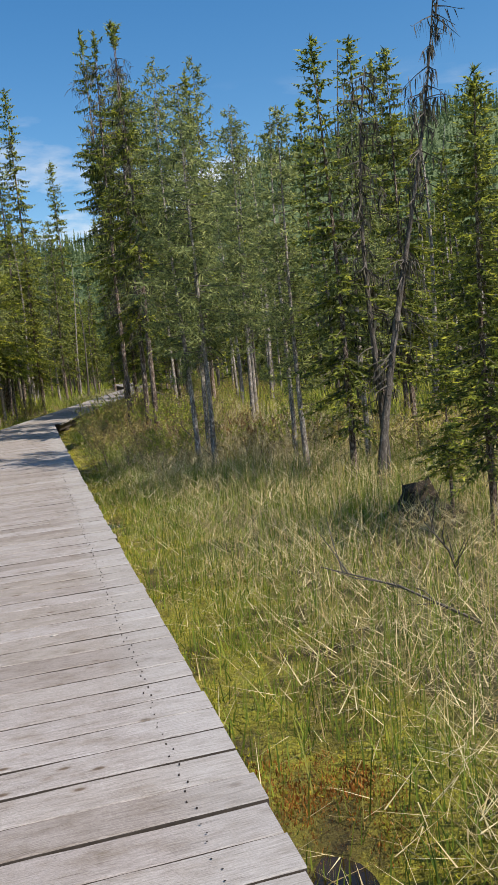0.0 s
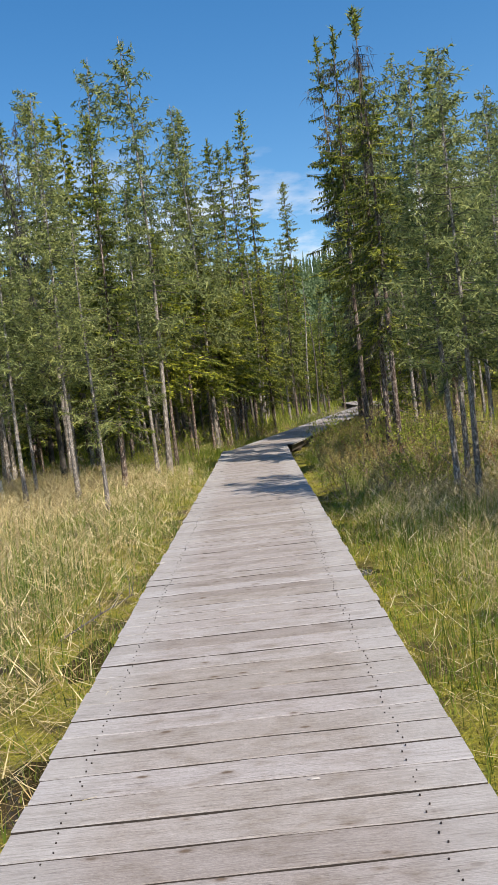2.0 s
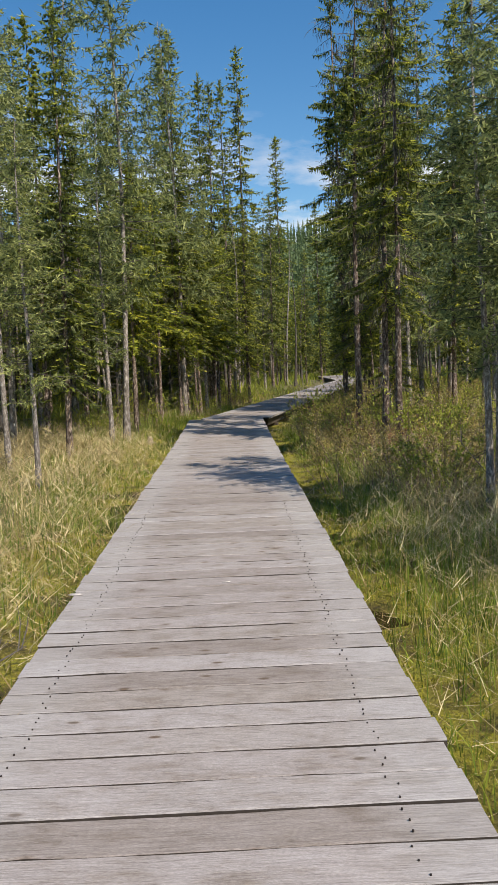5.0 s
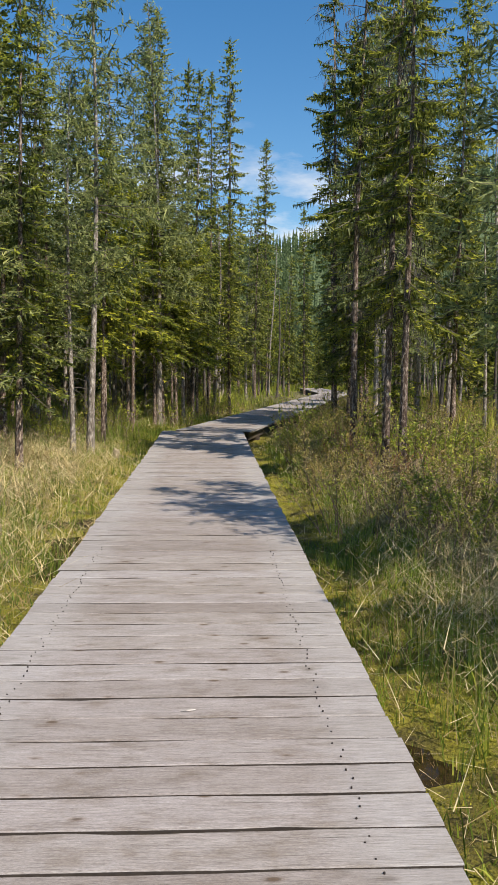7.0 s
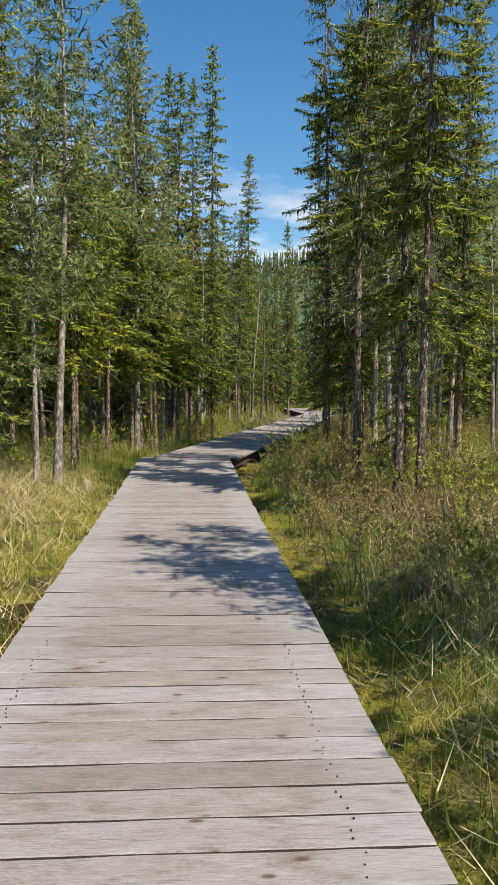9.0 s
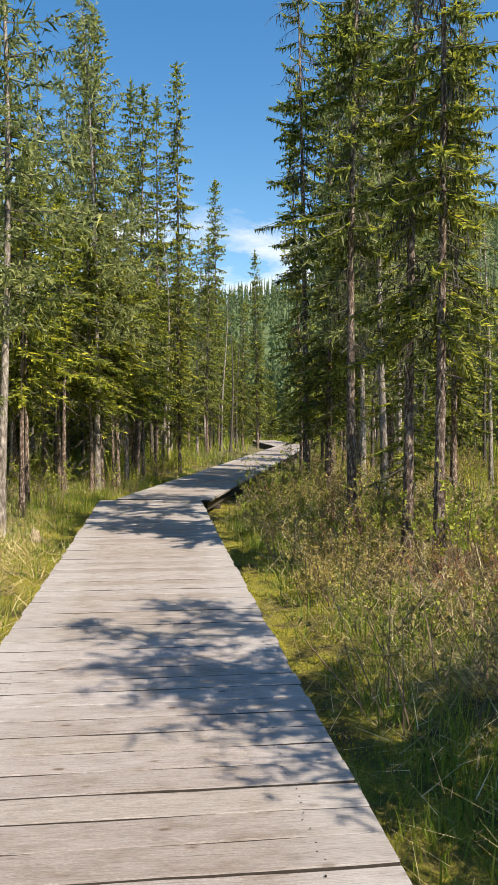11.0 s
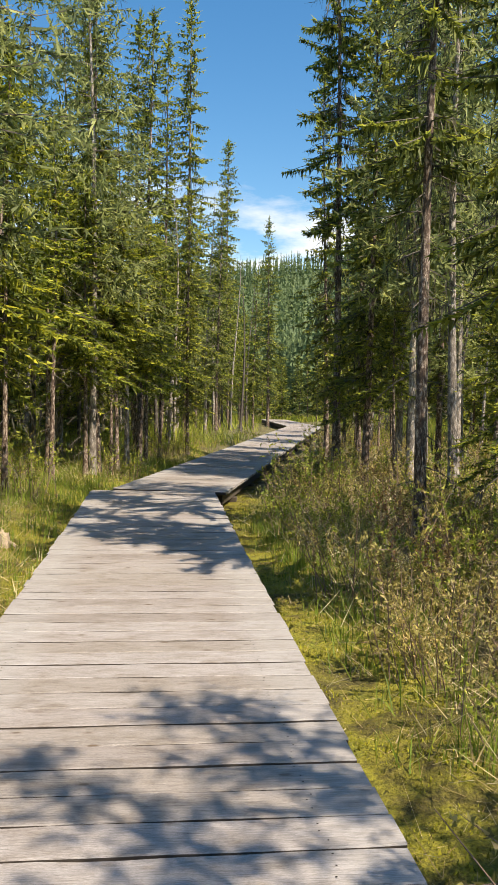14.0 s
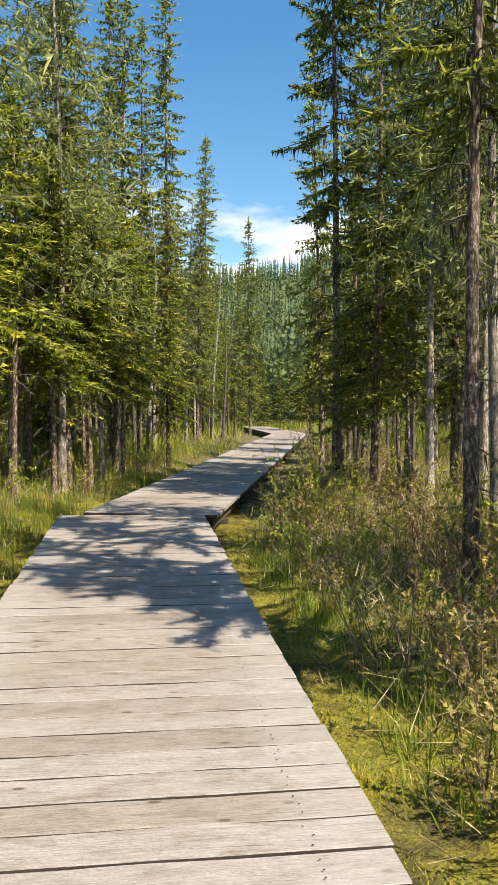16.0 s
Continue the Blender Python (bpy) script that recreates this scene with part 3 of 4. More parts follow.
def make_larch(seed, h, wide, bare, twigs=6.0, label=""):
    """Airy larch: pale slim trunk, thin wandering limbs, hanging feathery twigs set with soft tufts."""
    rng = random.Random(seed)
    tree = new("larch_tree")
    ts, pts = trunk_soup(rng, h, 0.0046 * h + 0.016, 8, 0.09)
    part("trunk", ts.mesh("trunk", BARK_LARCH, True), tree)
    wood, leaf = Soup(), Soup()
    dead_limbs(rng, pts, 0.10, bare + 0.1, 12, 0.6, wood)
    z = bare * h
    while z < h - 0.08:
        g = (z - bare * h) / (h * (1 - bare))
        span = wide * (1 - g) ** 0.65 * (0.6 + 0.4 * min(1, g * 4)) + 0.12
        for _ in range(rng.choice((1, 2, 3))):
            a, L = rng.random() * 2 * math.pi, span * rnd(rng, 0.4, 1.25)
            p, out = along(pts, min(z / h, 0.995)), Vector((math.cos(a), math.sin(a), 0))
            sag = rnd(rng, -0.30, 0.15) + 0.30 * (g - 0.3)
            m1 = p + out * L * 0.5 + Vector((0, 0, sag * L * 0.5)) + unit(rng) * 0.06 * L
            m2 = p + out * L + Vector((0, 0, sag * L + 0.14 * L)) + unit(rng) * 0.10 * L
            wood.tube([p, m1, m2], (0.008 + 0.005 * L, 0.006, 0.002), 3)
            for i in range(max(3, int(twigs * L) + 2)):
                k = rnd(rng, 0.12, 1.0)
                c = p.lerp(m1, k * 2) if k < 0.5 else m1.lerp(m2, k * 2 - 1)
                d = (out * 0.6 + unit(rng) * 0.85 + Vector((0, 0, -0.35))).normalized()
                ln = (0.10 + 0.28 * L * (1.1 - 0.6 * k)) * rnd(rng, 0.5, 1.2)
                leaf.sliver(c, d, ln, 0.042, unit(rng))
                for _ in range(3):
                    q = c + d * ln * rng.random()
                    e = (d * 0.5 + unit(rng)).normalized()
                    leaf.sliver(q, e, rnd(rng, 0.06, 0.14), 0.042, unit(rng))
        z += rnd(rng, 0.07, 0.14)
    tagged(part("limb_wood", wood.mesh("limb_wood", TWIG), tree), kind="stuff")
    part("crown", leaf.mesh("crown", LARCH), tree)
    return tagged(tree, label, "larch tree", "conifers along the boardwalk")


def make_snag(seed, h, lean, label):
    """A dead or dying leaning stem with ragged twigs hung with lichen."""
    rng = random.Random(seed)
    tree = new("dead_tree")
    ts, pts = trunk_soup(rng, h, 0.0045 * h + 0.022, 8, 0.14, lean)
    part("trunk", ts.mesh("trunk", BARK_DEAD, True), tree)
    wood, beardy = Soup(), Soup()
    dead_limbs(rng, pts, 0.2, 0.99, int(17 * h), 0.32, wood, beardy, 9)
    tagged(part("deadwood", wood.mesh("deadwood", TWIG), tree), kind="stuff")
    tagged(part("lichen", beardy.mesh("lichen", LICHEN), tree, "grey-black beard lichen"), kind="stuff")
    return tagged(tree, label, "dead tree")


LARCH_SPOTS = [
    (3.63, 22.2, 9.4), (5.6, 19.33, 7.2), (5.26, 18.5, 7.3),
    (-3.4, 17.2, 6.5), (-4.2, 16.5, 5.5), (-5.2, 17.6, 7.0), (-6.2, 18.5, 6.0), (-3.9, 19.5, 8.5), (-5.8, 21.0, 9.0), (-7.2, 20.5, 7.5), (-4.8, 23.2, 10.0),
    (-2.49, 15.08, 4.8), (-4.5, 18.4, 5.2), (-2.14, 22.23, 10.7), (-2.35, 21.48, 7.0), (-3.69, 25.06, 11.5), (-1.15, 29.35, 11.6),
    (-2.6, 31.4, 11.0), (-2.1, 32.3, 10.6), (-0.51, 31.07, 8.2), (2.62, 12.5, 5.8), (2.95, 13.2, 5.6), (2.75, 12.0, 5.6),
    (3.39, 9.65, 4.5), (3.72, 11.02, 4.9), (4.32, 9.84, 4.6), (4.1, 25.3, 9.5), (4.7, 24.9, 8.0), (4.6, 27.6, 11.0), (5.6, 29.0, 11.0), (5.5, 26.8, 11.3), (6.5, 27.6, 11.6),
]
GOLD_SPOTS = [
    (-1.75, 27.7, 6.4), (-1.25, 29.0, 5.9), (-0.7, 30.6, 6.3), (-0.1, 32.1, 5.6), (4.9, 28.9, 4.6), (3.95, 25.7, 3.6), (3.5, 27.6, 3.0),
    (-2.13, 24.35, 6.4), (-2.26, 25.89, 6.7), (-0.81, 30.36, 5.5), (-0.22, 31.84, 5.9), (0.26, 34.46, 5.8), (-1.98, 29.07, 6.8),
    (4.53, 30.48, 4.0), (3.4, 6.1, 1.5), (3.35, 20.2, 2.7),
]
SPRUCE_SPOTS = [
    (5.12, 11.03, 5.9), (6.03, 11.83, 6.0), (7.4, 14.8, 6.9),
    (-5.32, 28.63, 11.2), (-7.37, 29.5, 11.4), (-0.28, 33.65, 11.2), (-3.35, 24.6, 7.9), (-2.71, 18.58, 7.7), (-5.88, 24.42, 7.7),
    (-1.09, 30.15, 11.6), (1.21, 40.96, 14.9), (0.35, 40.2, 13.4), (-0.4, 36.8, 12.4), (-1.4, 34.5, 12.0), (1.08, 36.23, 7.4), (2.6, 45.0, 9.5),
    (4.37, 58.66, 15.8), (7.23, 62.64, 12.8), (3.2, 50.5, 8.5), (5.2, 54.0, 8.0), (5.25, 27.23, 8.4), (5.4, 33.5, 9.0), (6.6, 38.5, 9.5),
    (3.53, 8.48, 4.9), (3.42, 5.5, 3.5), (5.28, 8.37, 4.4), (3.7, 26.6, 10.0), (6.1, 25.8, 10.5), (4.25, 32.2, 9.5), 
]
SNAG_SPOTS = [
    (-6.52, 28.23, 11.2, 0.03), (-4.47, 20.91, 8.9, -0.05), (3.62, 8.05, 5.2, 0.19), (3.85, 8.3, 4.6, 0.03),
]
NEAR_SPOTS = [
    (2.72, 20.75, 9.8), (2.84, 18.8, 9.2), (2.9, 17.97, 8.8), (3.7, 28.8, 13.1),
]


SPRUCE_LABEL = "tall narrow dark green spruce hung with grey lichen"
GOLD_LABEL = "yellow-green young spruce with bright spring needles"
LARCH_LABEL = "thin grey-green larch with pale scaly trunk"
BUILT = {
    "near": [make_spruce(k, 10.0, w, bb, 0.030, SPRUCE, "tall dark spruce with flaky trunk and black hanging lichen", 10, 0.60, 1.5, fresh=0.7, full=0.50, clump=0.60, size=0.60) for k, w, bb in ((5, 1.0, 0.27), (6, 0.92, 0.25))],
    "spruce": [make_spruce(k, 10.0, w, bb, 0.072, SPRUCE, SPRUCE_LABEL, 3, 0.80, 1.2, fresh=0.5, full=0.82, clump=0.28, size=0.85) for k, w, bb in ((1, 0.95, 0.17), (2, 0.80, 0.20), (3, 1.10, 0.20), (4, 0.90, 0.15))],
    "gold": [make_spruce(k, 7.0, w, bb, 0.065, GOLD, GOLD_LABEL, 1, 0.80, 1.2, fresh=0.65, full=0.70, clump=0.40, size=0.8) for k, w, bb in ((11, 1.10, 0.36), (12, 0.95, 0.42), (13, 1.15, 0.33))],
    "larch": [make_larch(k, 10.0, w, bb, 18.0, LARCH_LABEL) for k, w, bb in ((21, 1.3, 0.29), (22, 1.05, 0.25), (23, 1.5, 0.32))],
    "thin": [make_spruce(k, 9.0, w, bb, 0.17, SPRUCE, "slim dark spruce in the thick of the wood", 0, 1.55, 1.6) for k, w, bb in ((31, 0.85, 0.18), (32, 1.0, 0.20), (33, 0.9, 0.27))],
    "frail": [make_larch(k, 9.0, w, bb, 8.0, "frail grey-green larch in the thick of the wood") for k, w, bb in ((41, 1.1, 0.22), (42, 0.9, 0.28))],
}


def make_pole(seed, h):
    """A slim dead or shaded-out stem with a few broken twigs."""
    rng = random.Random(seed)
    tree = new("bare_stem")
    ts, pts = trunk_soup(rng, h, 0.052, 6, 0.12)
    part("trunk", ts.mesh("trunk", BARK_DEAD if seed % 2 else BARK_LARCH, True), tree)
    wood = Soup()
    dead_limbs(rng, pts, 0.15, 0.95, 7, 0.5, wood)
    tagged(part("deadwood", wood.mesh("deadwood", TWIG), tree), kind="stuff")
    return tagged(tree, "slim bare grey stem standing in the wood", "tree stem", "bare stems in the wood")


BUILT["pole"] = [make_pole(k, 6.0) for k in (71, 72, 73, 74)]
BUILT["dense"] = [make_spruce(k, 8.0, w, bb, 0.26, SPRUCE, "bushy dark spruce deep in the wood", 0, 2.4, 1.7, fresh=0.3) for k, w, bb in ((81, 1.2, 0.04), (82, 1.4, 0.08))]
TALL = {"pole": 6.0, "dense": 8.0, "near": 10.0, "spruce": 10.0, "gold": 7.0, "larch": 10.0, "thin": 9.0, "frail": 9.0}
FIRST = {}


def plant(kind, x, y, h, rng):
    """Stands one tree of a kind at (x, y), as tall as h."""
    pool = BUILT[kind]
    proto = pool[rng.randrange(len(pool))]
    base = TALL[kind]
    s = h / base
    m = pose(x, y, land_at(x, y), rnd(rng, -1.3, 1.3), rnd(rng, -1.3, 1.3), rng.random() * 360)
    if proto.name not in FIRST:
        FIRST[proto.name] = True
        ob = proto
        ob.matrix_basis = m
    else:
        ob = copy_thing(proto, m)
    girth = s ** 0.72
    ob.scale = (girth, girth, s)
    return ob


rng = random.Random(77)
TAKEN = []
for kind, spots in (("near", NEAR_SPOTS), ("spruce", SPRUCE_SPOTS), ("gold", GOLD_SPOTS), ("larch", LARCH_SPOTS)):
    for x, y, h in spots:
        plant(kind, x, y, h, rng)
        TAKEN.append((x, y))
for k, (x, y, h, lean) in enumerate(SNAG_SPOTS):
    ob = make_snag(50 + k, h, lean, "dead leaning conifer stem hung with grey lichen")
    ob.matrix_basis = pose(x, y, land_at(x, y))
    TAKEN.append((x, y))


def wood_edge(y, side):
    """How far from the middle line the wood begins, on either side."""
    if side < 0:
        return -lerp(y, (8, 16, 20, 24, 27, 32, 42, 55, 70), (11, 8.5, 5.5, 4.0, 2.8, 1.9, -1.8, -5.2, -6.0))
    return lerp(y, (6, 9, 14, 20, 26, 32, 42, 55, 70), (8.4, 8.8, 9.2, 8.6, 6.4, 5.4, 7.2, 10.4, 11.0))


def fill_woods():
    """The wood behind the edge trees, thinning away from the boardwalk."""
    rng = random.Random(9)

    def free(x, y, gap):
        return all((x - a) ** 2 + (y - c) ** 2 > gap for a, c in TAKEN)
    for side, want in ((-1, 100), (1, 48)):
        n = tries = 0
        while n < want and tries < 6000:
            tries += 1
            y = rnd(rng, 7, 58)
            x = wood_edge(y, side) + side * (0.3 + rng.random() ** 1.5 * (6 + 0.28 * y))
            if not free(x, y, 0.45) or abs(x - float(axis_x(y))) < 2.0:
                continue
            TAKEN.append((x, y))
            near = abs(x - wood_edge(y, side)) < 2
            kind = rng.choice(("thin", "thin", "frail", "gold", "frail") if near and side < 0 else ("frail", "gold", "thin") if side > 0 else ("thin", "thin", "thin", "frail"))
            h = rnd(rng, 4.0, 7.0) if y < 16 else rnd(rng, 5.0, 8.5) if side > 0 and y < 25 else rnd(rng, 5.5, 10.5)
            plant(kind, x, y, h * (0.7 if kind == "gold" else 1.0), rng)
            n += 1
    for side, want, kind in ((-1, 105, "dense"), (1, 46, "dense"), (-1, 85, "pole"), (1, 70, "pole")):
        n = tries = 0
        while n < want and tries < 5000:
            tries += 1
            y = rnd(rng, 9, 58)
            back = rnd(rng, 2.0 if side < 0 else 4.0, 11 + 0.2 * y) if kind == "dense" else rnd(rng, -0.6 if side < 0 else -1.5, 8)
            x = wood_edge(y, side) + side * back
            if not free(x, y, 0.16) or abs(x - float(axis_x(y))) < 2.2:
                continue
            TAKEN.append((x, y))
            plant(kind, x, y, rnd(rng, 5.0, 8.5) if y > 16 else rnd(rng, 3.5, 5.5), rng)
            n += 1
    n = 0
    while n < 16:
        y = rnd(rng, 70.5, 80)
        x = 0.13 * y + rnd(rng, -7, 7)
        if free(x, y, 0.6):
            TAKEN.append((x, y))
            plant("dense", x, y, rnd(rng, 3.5, 6.5), rng)
            n += 1
    n = 0
    while n < 55:
        y = rnd(rng, 56, 84)
        x = 0.14 * y + rnd(rng, -13, 13)
        if y < 70 and abs(x - float(axis_x(y))) < 1.9 or not free(x, y, 0.8):
            continue
        TAKEN.append((x, y))
        plant("thin", x, y, rnd(rng, 4.5, 8.0) if abs(x - 0.13 * y) < 4 else rnd(rng, 6, 11), rng)
        n += 1


fill_woods()


# ---- low growth ----
def blade_field(name, n, place, height, width, lean, material, label, category, seed, lift=0.0, curl=0.5, kind="stuff"):
    """Many single blades in one mesh. place(rng, n) gives their feet; each is a tapered, bending strip."""
    g = np.random.default_rng(seed)
    P = place(g, n)
    n = len(P)
    z = land(P[:, 0], P[:, 1])
    a, b = g.uniform(0, 2 * np.pi, n), g.uniform(0, 2 * np.pi, n)
    h = g.uniform(height[0], height[1], n)
    w = g.uniform(width[0], width[1], n) * 0.5
    t = np.abs(g.normal(0, 1, n)) * lean
    t = g.uniform(0.75, 1.6, n) if lift > 0 else np.clip(t, 0, 1.5)
    d = np.stack([np.cos(a), np.sin(a)], 1)
    s = np.stack([np.cos(b), np.sin(b), np.zeros(n)], 1) * w[:, None]
    base = np.stack([P[:, 0], P[:, 1], z - 0.02 + lift * g.uniform(0, 1, n) ** 2], 1)

    def at(f):
        ang = t * (0.5 + curl * f)
        return base + np.concatenate([d * (np.sin(ang) * h * f)[:, None], (np.maximum(np.cos(ang), 0.05) * h * f)[:, None]], 1)
    m1, tip = at(0.55), at(1.0)
    if lift > 0 or height[1] < 0.06:
        v = np.stack([base - s * 1.2, base + s * 1.2, tip], 1).reshape(-1, 3)
        return tagged(new(name, array_mesh(name, v, np.arange(3 * n).reshape(-1, 3), material)), label, category, kind=kind)
    v = np.stack([base - s, base + s, m1 - s * 0.8, m1 + s * 0.8, tip], 1).reshape(-1, 3)
    q = np.array([[0, 1, 3], [0, 3, 2], [2, 3, 4]])
    tris = (np.arange(n)[:, None, None] * 5 + q[None]).reshape(-1, 3)
    return tagged(new(name, array_mesh(name, v, tris, material)), label, category, kind=kind)


def beside(side, lo, hi, y0, y1, clump=0.35, power=1.0, gap=0.0):
    """Feet beside the boardwalk, between lo and hi metres from its edge, gathered in clumps."""
    def place(g, n):
        m = max(8, n // 26)
        cy = g.uniform(y0, y1, m)
        cx = lo + (hi - lo) * g.uniform(0, 1, m) ** power
        i = g.integers(0, m, n)
        y = cy[i] + g.normal(0, clump, n)
        off = np.abs(cx[i] + g.normal(0, clump, n) - 0.0)
        off = np.maximum(off, 0.04 + gap)
        edge = np.where(side < 0, np.where(y < 25.3, np.interp(y, LEFT_Y, LEFT_X), axis_x(y) - 0.95), np.where(y < 25.1, np.interp(y, RIGHT_Y, RIGHT_X), axis_x(y) + 0.95))
        return np.stack([edge + side * off, y], 1)
    return place


FIELDS = [
    # name, count, place, height, width, lean, material, label, lift
    ("sedge", 15000, beside(1, 0.30, 5.0, 1.0, 11, 0.18, 0.8), (0.16, 0.50), (0.003, 0.007), 0.16, SEDGE, "upright green sedge in shallow bog water", 0),
    ("sedge", 7500, beside(-1, 0.6, 6.0, 4.0, 13, 0.20, 0.8), (0.20, 0.55), (0.004, 0.009), 0.14, SEDGE, "upright green sedge in shallow bog water", 0),
    ("straw", 75000, beside(1, 0.55, 6.0, 1.0, 13, 0.32, 0.85), (0.12, 0.34), (0.003, 0.006), 1.25, STRAW, "matted pale dead sedge stalks", 0.34),
    ("straw", 85000, beside(-1, 0.5, 8.0, 4.0, 21, 0.42, 0.95), (0.14, 0.40), (0.0045, 0.0095), 1.25, STRAW, "matted pale dead sedge stalks", 0.34),
    ("straw", 60000, beside(1, 0.65, 5.5, 11.0, 33, 0.32, 0.8), (0.12, 0.34), (0.004, 0.007), 0.9, STRAW, "matted pale dead sedge stalks", 0.3),
    ("grass", 7000, beside(1, 0.45, 1.6, 9.0, 27, 0.10, 1.0), (0.08, 0.30), (0.005, 0.010), 0.45, FRESH, "tufts of fresh green bog grass", 0),
    ("grass", 9000, beside(-1, 0.25, 2.2, 12.0, 34, 0.18, 1.0), (0.08, 0.30), (0.005, 0.011), 0.45, FRESH, "tufts of fresh green bog grass", 0),
    ("grass", 4000, beside(-1, 0.8, 7.0, 10.0, 30, 0.35, 0.8), (0.12, 0.38), (0.006, 0.011), 0.40, FRESH, "tufts of fresh green bog grass", 0),
    ("moss", 60000, beside(1, 0.0, 1.1, 1.5, 28, 0.16, 1.1), (0.015, 0.045), (0.010, 0.024), 0.7, MOSSY, "yellow-green sphagnum moss tufts", 0),
    ("moss", 26000, beside(-1, 0.0, 1.1, 3.0, 27, 0.16, 1.0), (0.015, 0.045), (0.010, 0.024), 0.7, MOSSY, "yellow-green sphagnum moss tufts", 0),
    ("grass", 9000, beside(1, 1.3, 9.0, 10.0, 45, 0.4, 0.8), (0.12, 0.42), (0.006, 0.012), 0.5, FRESH, "rough green grass under the trees", 0),
    ("grass", 9000, beside(-1, 0.4, 8.0, 24.0, 48, 0.4, 0.8), (0.12, 0.45), (0.007, 0.016), 0.5, FRESH, "rough green grass under the trees", 0),
    ("grass", 8000, beside(1, 0.08, 2.2, 1.0, 14, 0.14, 1.0), (0.05, 0.22), (0.005, 0.010), 0.5, FRESH, "short green bog grass beside the planks", 0),
    ("grass", 6000, beside(-1, 0.08, 2.0, 3.5, 14, 0.14, 1.0), (0.05, 0.22), (0.005, 0.010), 0.5, SEDGE, "short green bog grass beside the planks", 0),
    ("moss", 6000, lambda g, n: np.stack([0.97 + g.normal(0, 0.15, n), 2.95 + g.normal(0, 0.20, n)], 1), (0.02, 0.05), (0.006, 0.012), 0.8, RUST, "rust-brown moss in shallow water", 0),
    ("undergrowth", 2600, lambda g, n: np.stack([9.0 + g.normal(0, 4.0, n), g.uniform(69.6, 78, n)], 1), (0.25, 0.7), (0.03, 0.06), 0.5, SHRUBLEAF, "tangled green undergrowth past the end of the boardwalk", 0),
    ("undergrowth", 9000, beside(1, 1.5, 12.0, 40.0, 68, 0.5, 0.8), (0.25, 0.9), (0.02, 0.05), 0.6, SHRUBLEAF, "tangled green undergrowth in the wood", 0),
    ("straw", 7000, beside(1, 0.1, 1.4, 6.0, 30, 0.2, 1.0), (0.04, 0.13), (0.0015, 0.0035), 1.2, STRAW, "short dead stalks strewn over moss", 0.05),
    ("straw", 12000, beside(-1, 0.5, 5.0, 19.0, 36, 0.3, 0.8), (0.12, 0.40), (0.004, 0.008), 0.9, STRAW, "matted pale dead sedge stalks", 0.25),
    ("undergrowth", 7000, beside(-1, 1.2, 14.0, 28.0, 68, 0.5, 0.8), (0.20, 0.8), (0.02, 0.05), 0.6, SHRUBLEAF, "tangled green undergrowth in the wood", 0),
    ("undergrowth", 6000, beside(1, 3.5, 12.0, 8.0, 40, 0.5, 0.8), (0.20, 0.7), (0.015, 0.04), 0.6, SHRUBLEAF, "tangled green undergrowth in the wood", 0),
]
for k, (name, n, place, height, width, lean, material, label, lift) in enumerate(FIELDS):
    blade_field(name, n, place, height, width, lean, material, label, "moss" if name == "moss" else "undergrowth" if name == "undergrowth" else "grass", 100 + k, lift)


def make_shrub(seed, h, wide, leaf_mat, leaf, label, twiggy=1.0):
    """A low bog shrub: many fine upright stems with small leaves."""
    rng = random.Random(seed)
    shrub = new("shrub")
    wood, leaves = Soup(), Soup()
    for _ in range(int(16 * twiggy)):
        a, r = rng.random() * 6.283, wide * 0.45 * math.sqrt(rng.random())
        p = Vector((r * math.cos(a), r * math.sin(a), -0.05))
        out = Vector((math.cos(a), math.sin(a), 0)) * rnd(rng, 0.0, 0.7) + unit(rng) * 0.15
        L = h * rnd(rng, 0.5, 1.1)
        m = p + (out * 0.5 + Vector((0, 0, 1))) * L * 0.5
        q = m + (out * 0.9 + Vector((0, 0, 0.8)) + unit(rng) * 0.3) * L * 0.5
        wood.tube([p, q], (0.005, 0.0015), 3)
        for _ in range(2):
            c = p.lerp(m, rnd(rng, 0.5, 1)) if rng.random() < 0.4 else m.lerp(q, rng.random())
            d = (out + unit(rng) * 0.9 + Vector((0, 0, 0.5))).normalized()
            e = c + d * L * rnd(rng, 0.15, 0.35)
            wood.tube([c, e], (0.0025, 0.001), 3)
            for _ in range(14):
                w = c.lerp(e, rnd(rng, 0.2, 1.05))
                leaves.sliver(w, (unit(rng) + Vector((0, 0, 0.5))).normalized(), leaf * rnd(rng, 0.7, 1.4), leaf * 0.8, unit(rng))
        for _ in range(24):
            w = m.lerp(q, rng.random())
            leaves.sliver(w, (unit(rng) + Vector((0, 0, 0.5))).normalized(), leaf * rnd(rng, 0.7, 1.4), leaf * 0.8, unit(rng))
    tagged(part("stem_wood", wood.mesh("stem_wood", STEM), shrub), kind="stuff")
    part("foliage", leaves.mesh("foliage", leaf_mat), shrub)
    return tagged(shrub, label, "shrub", "bog shrubs")


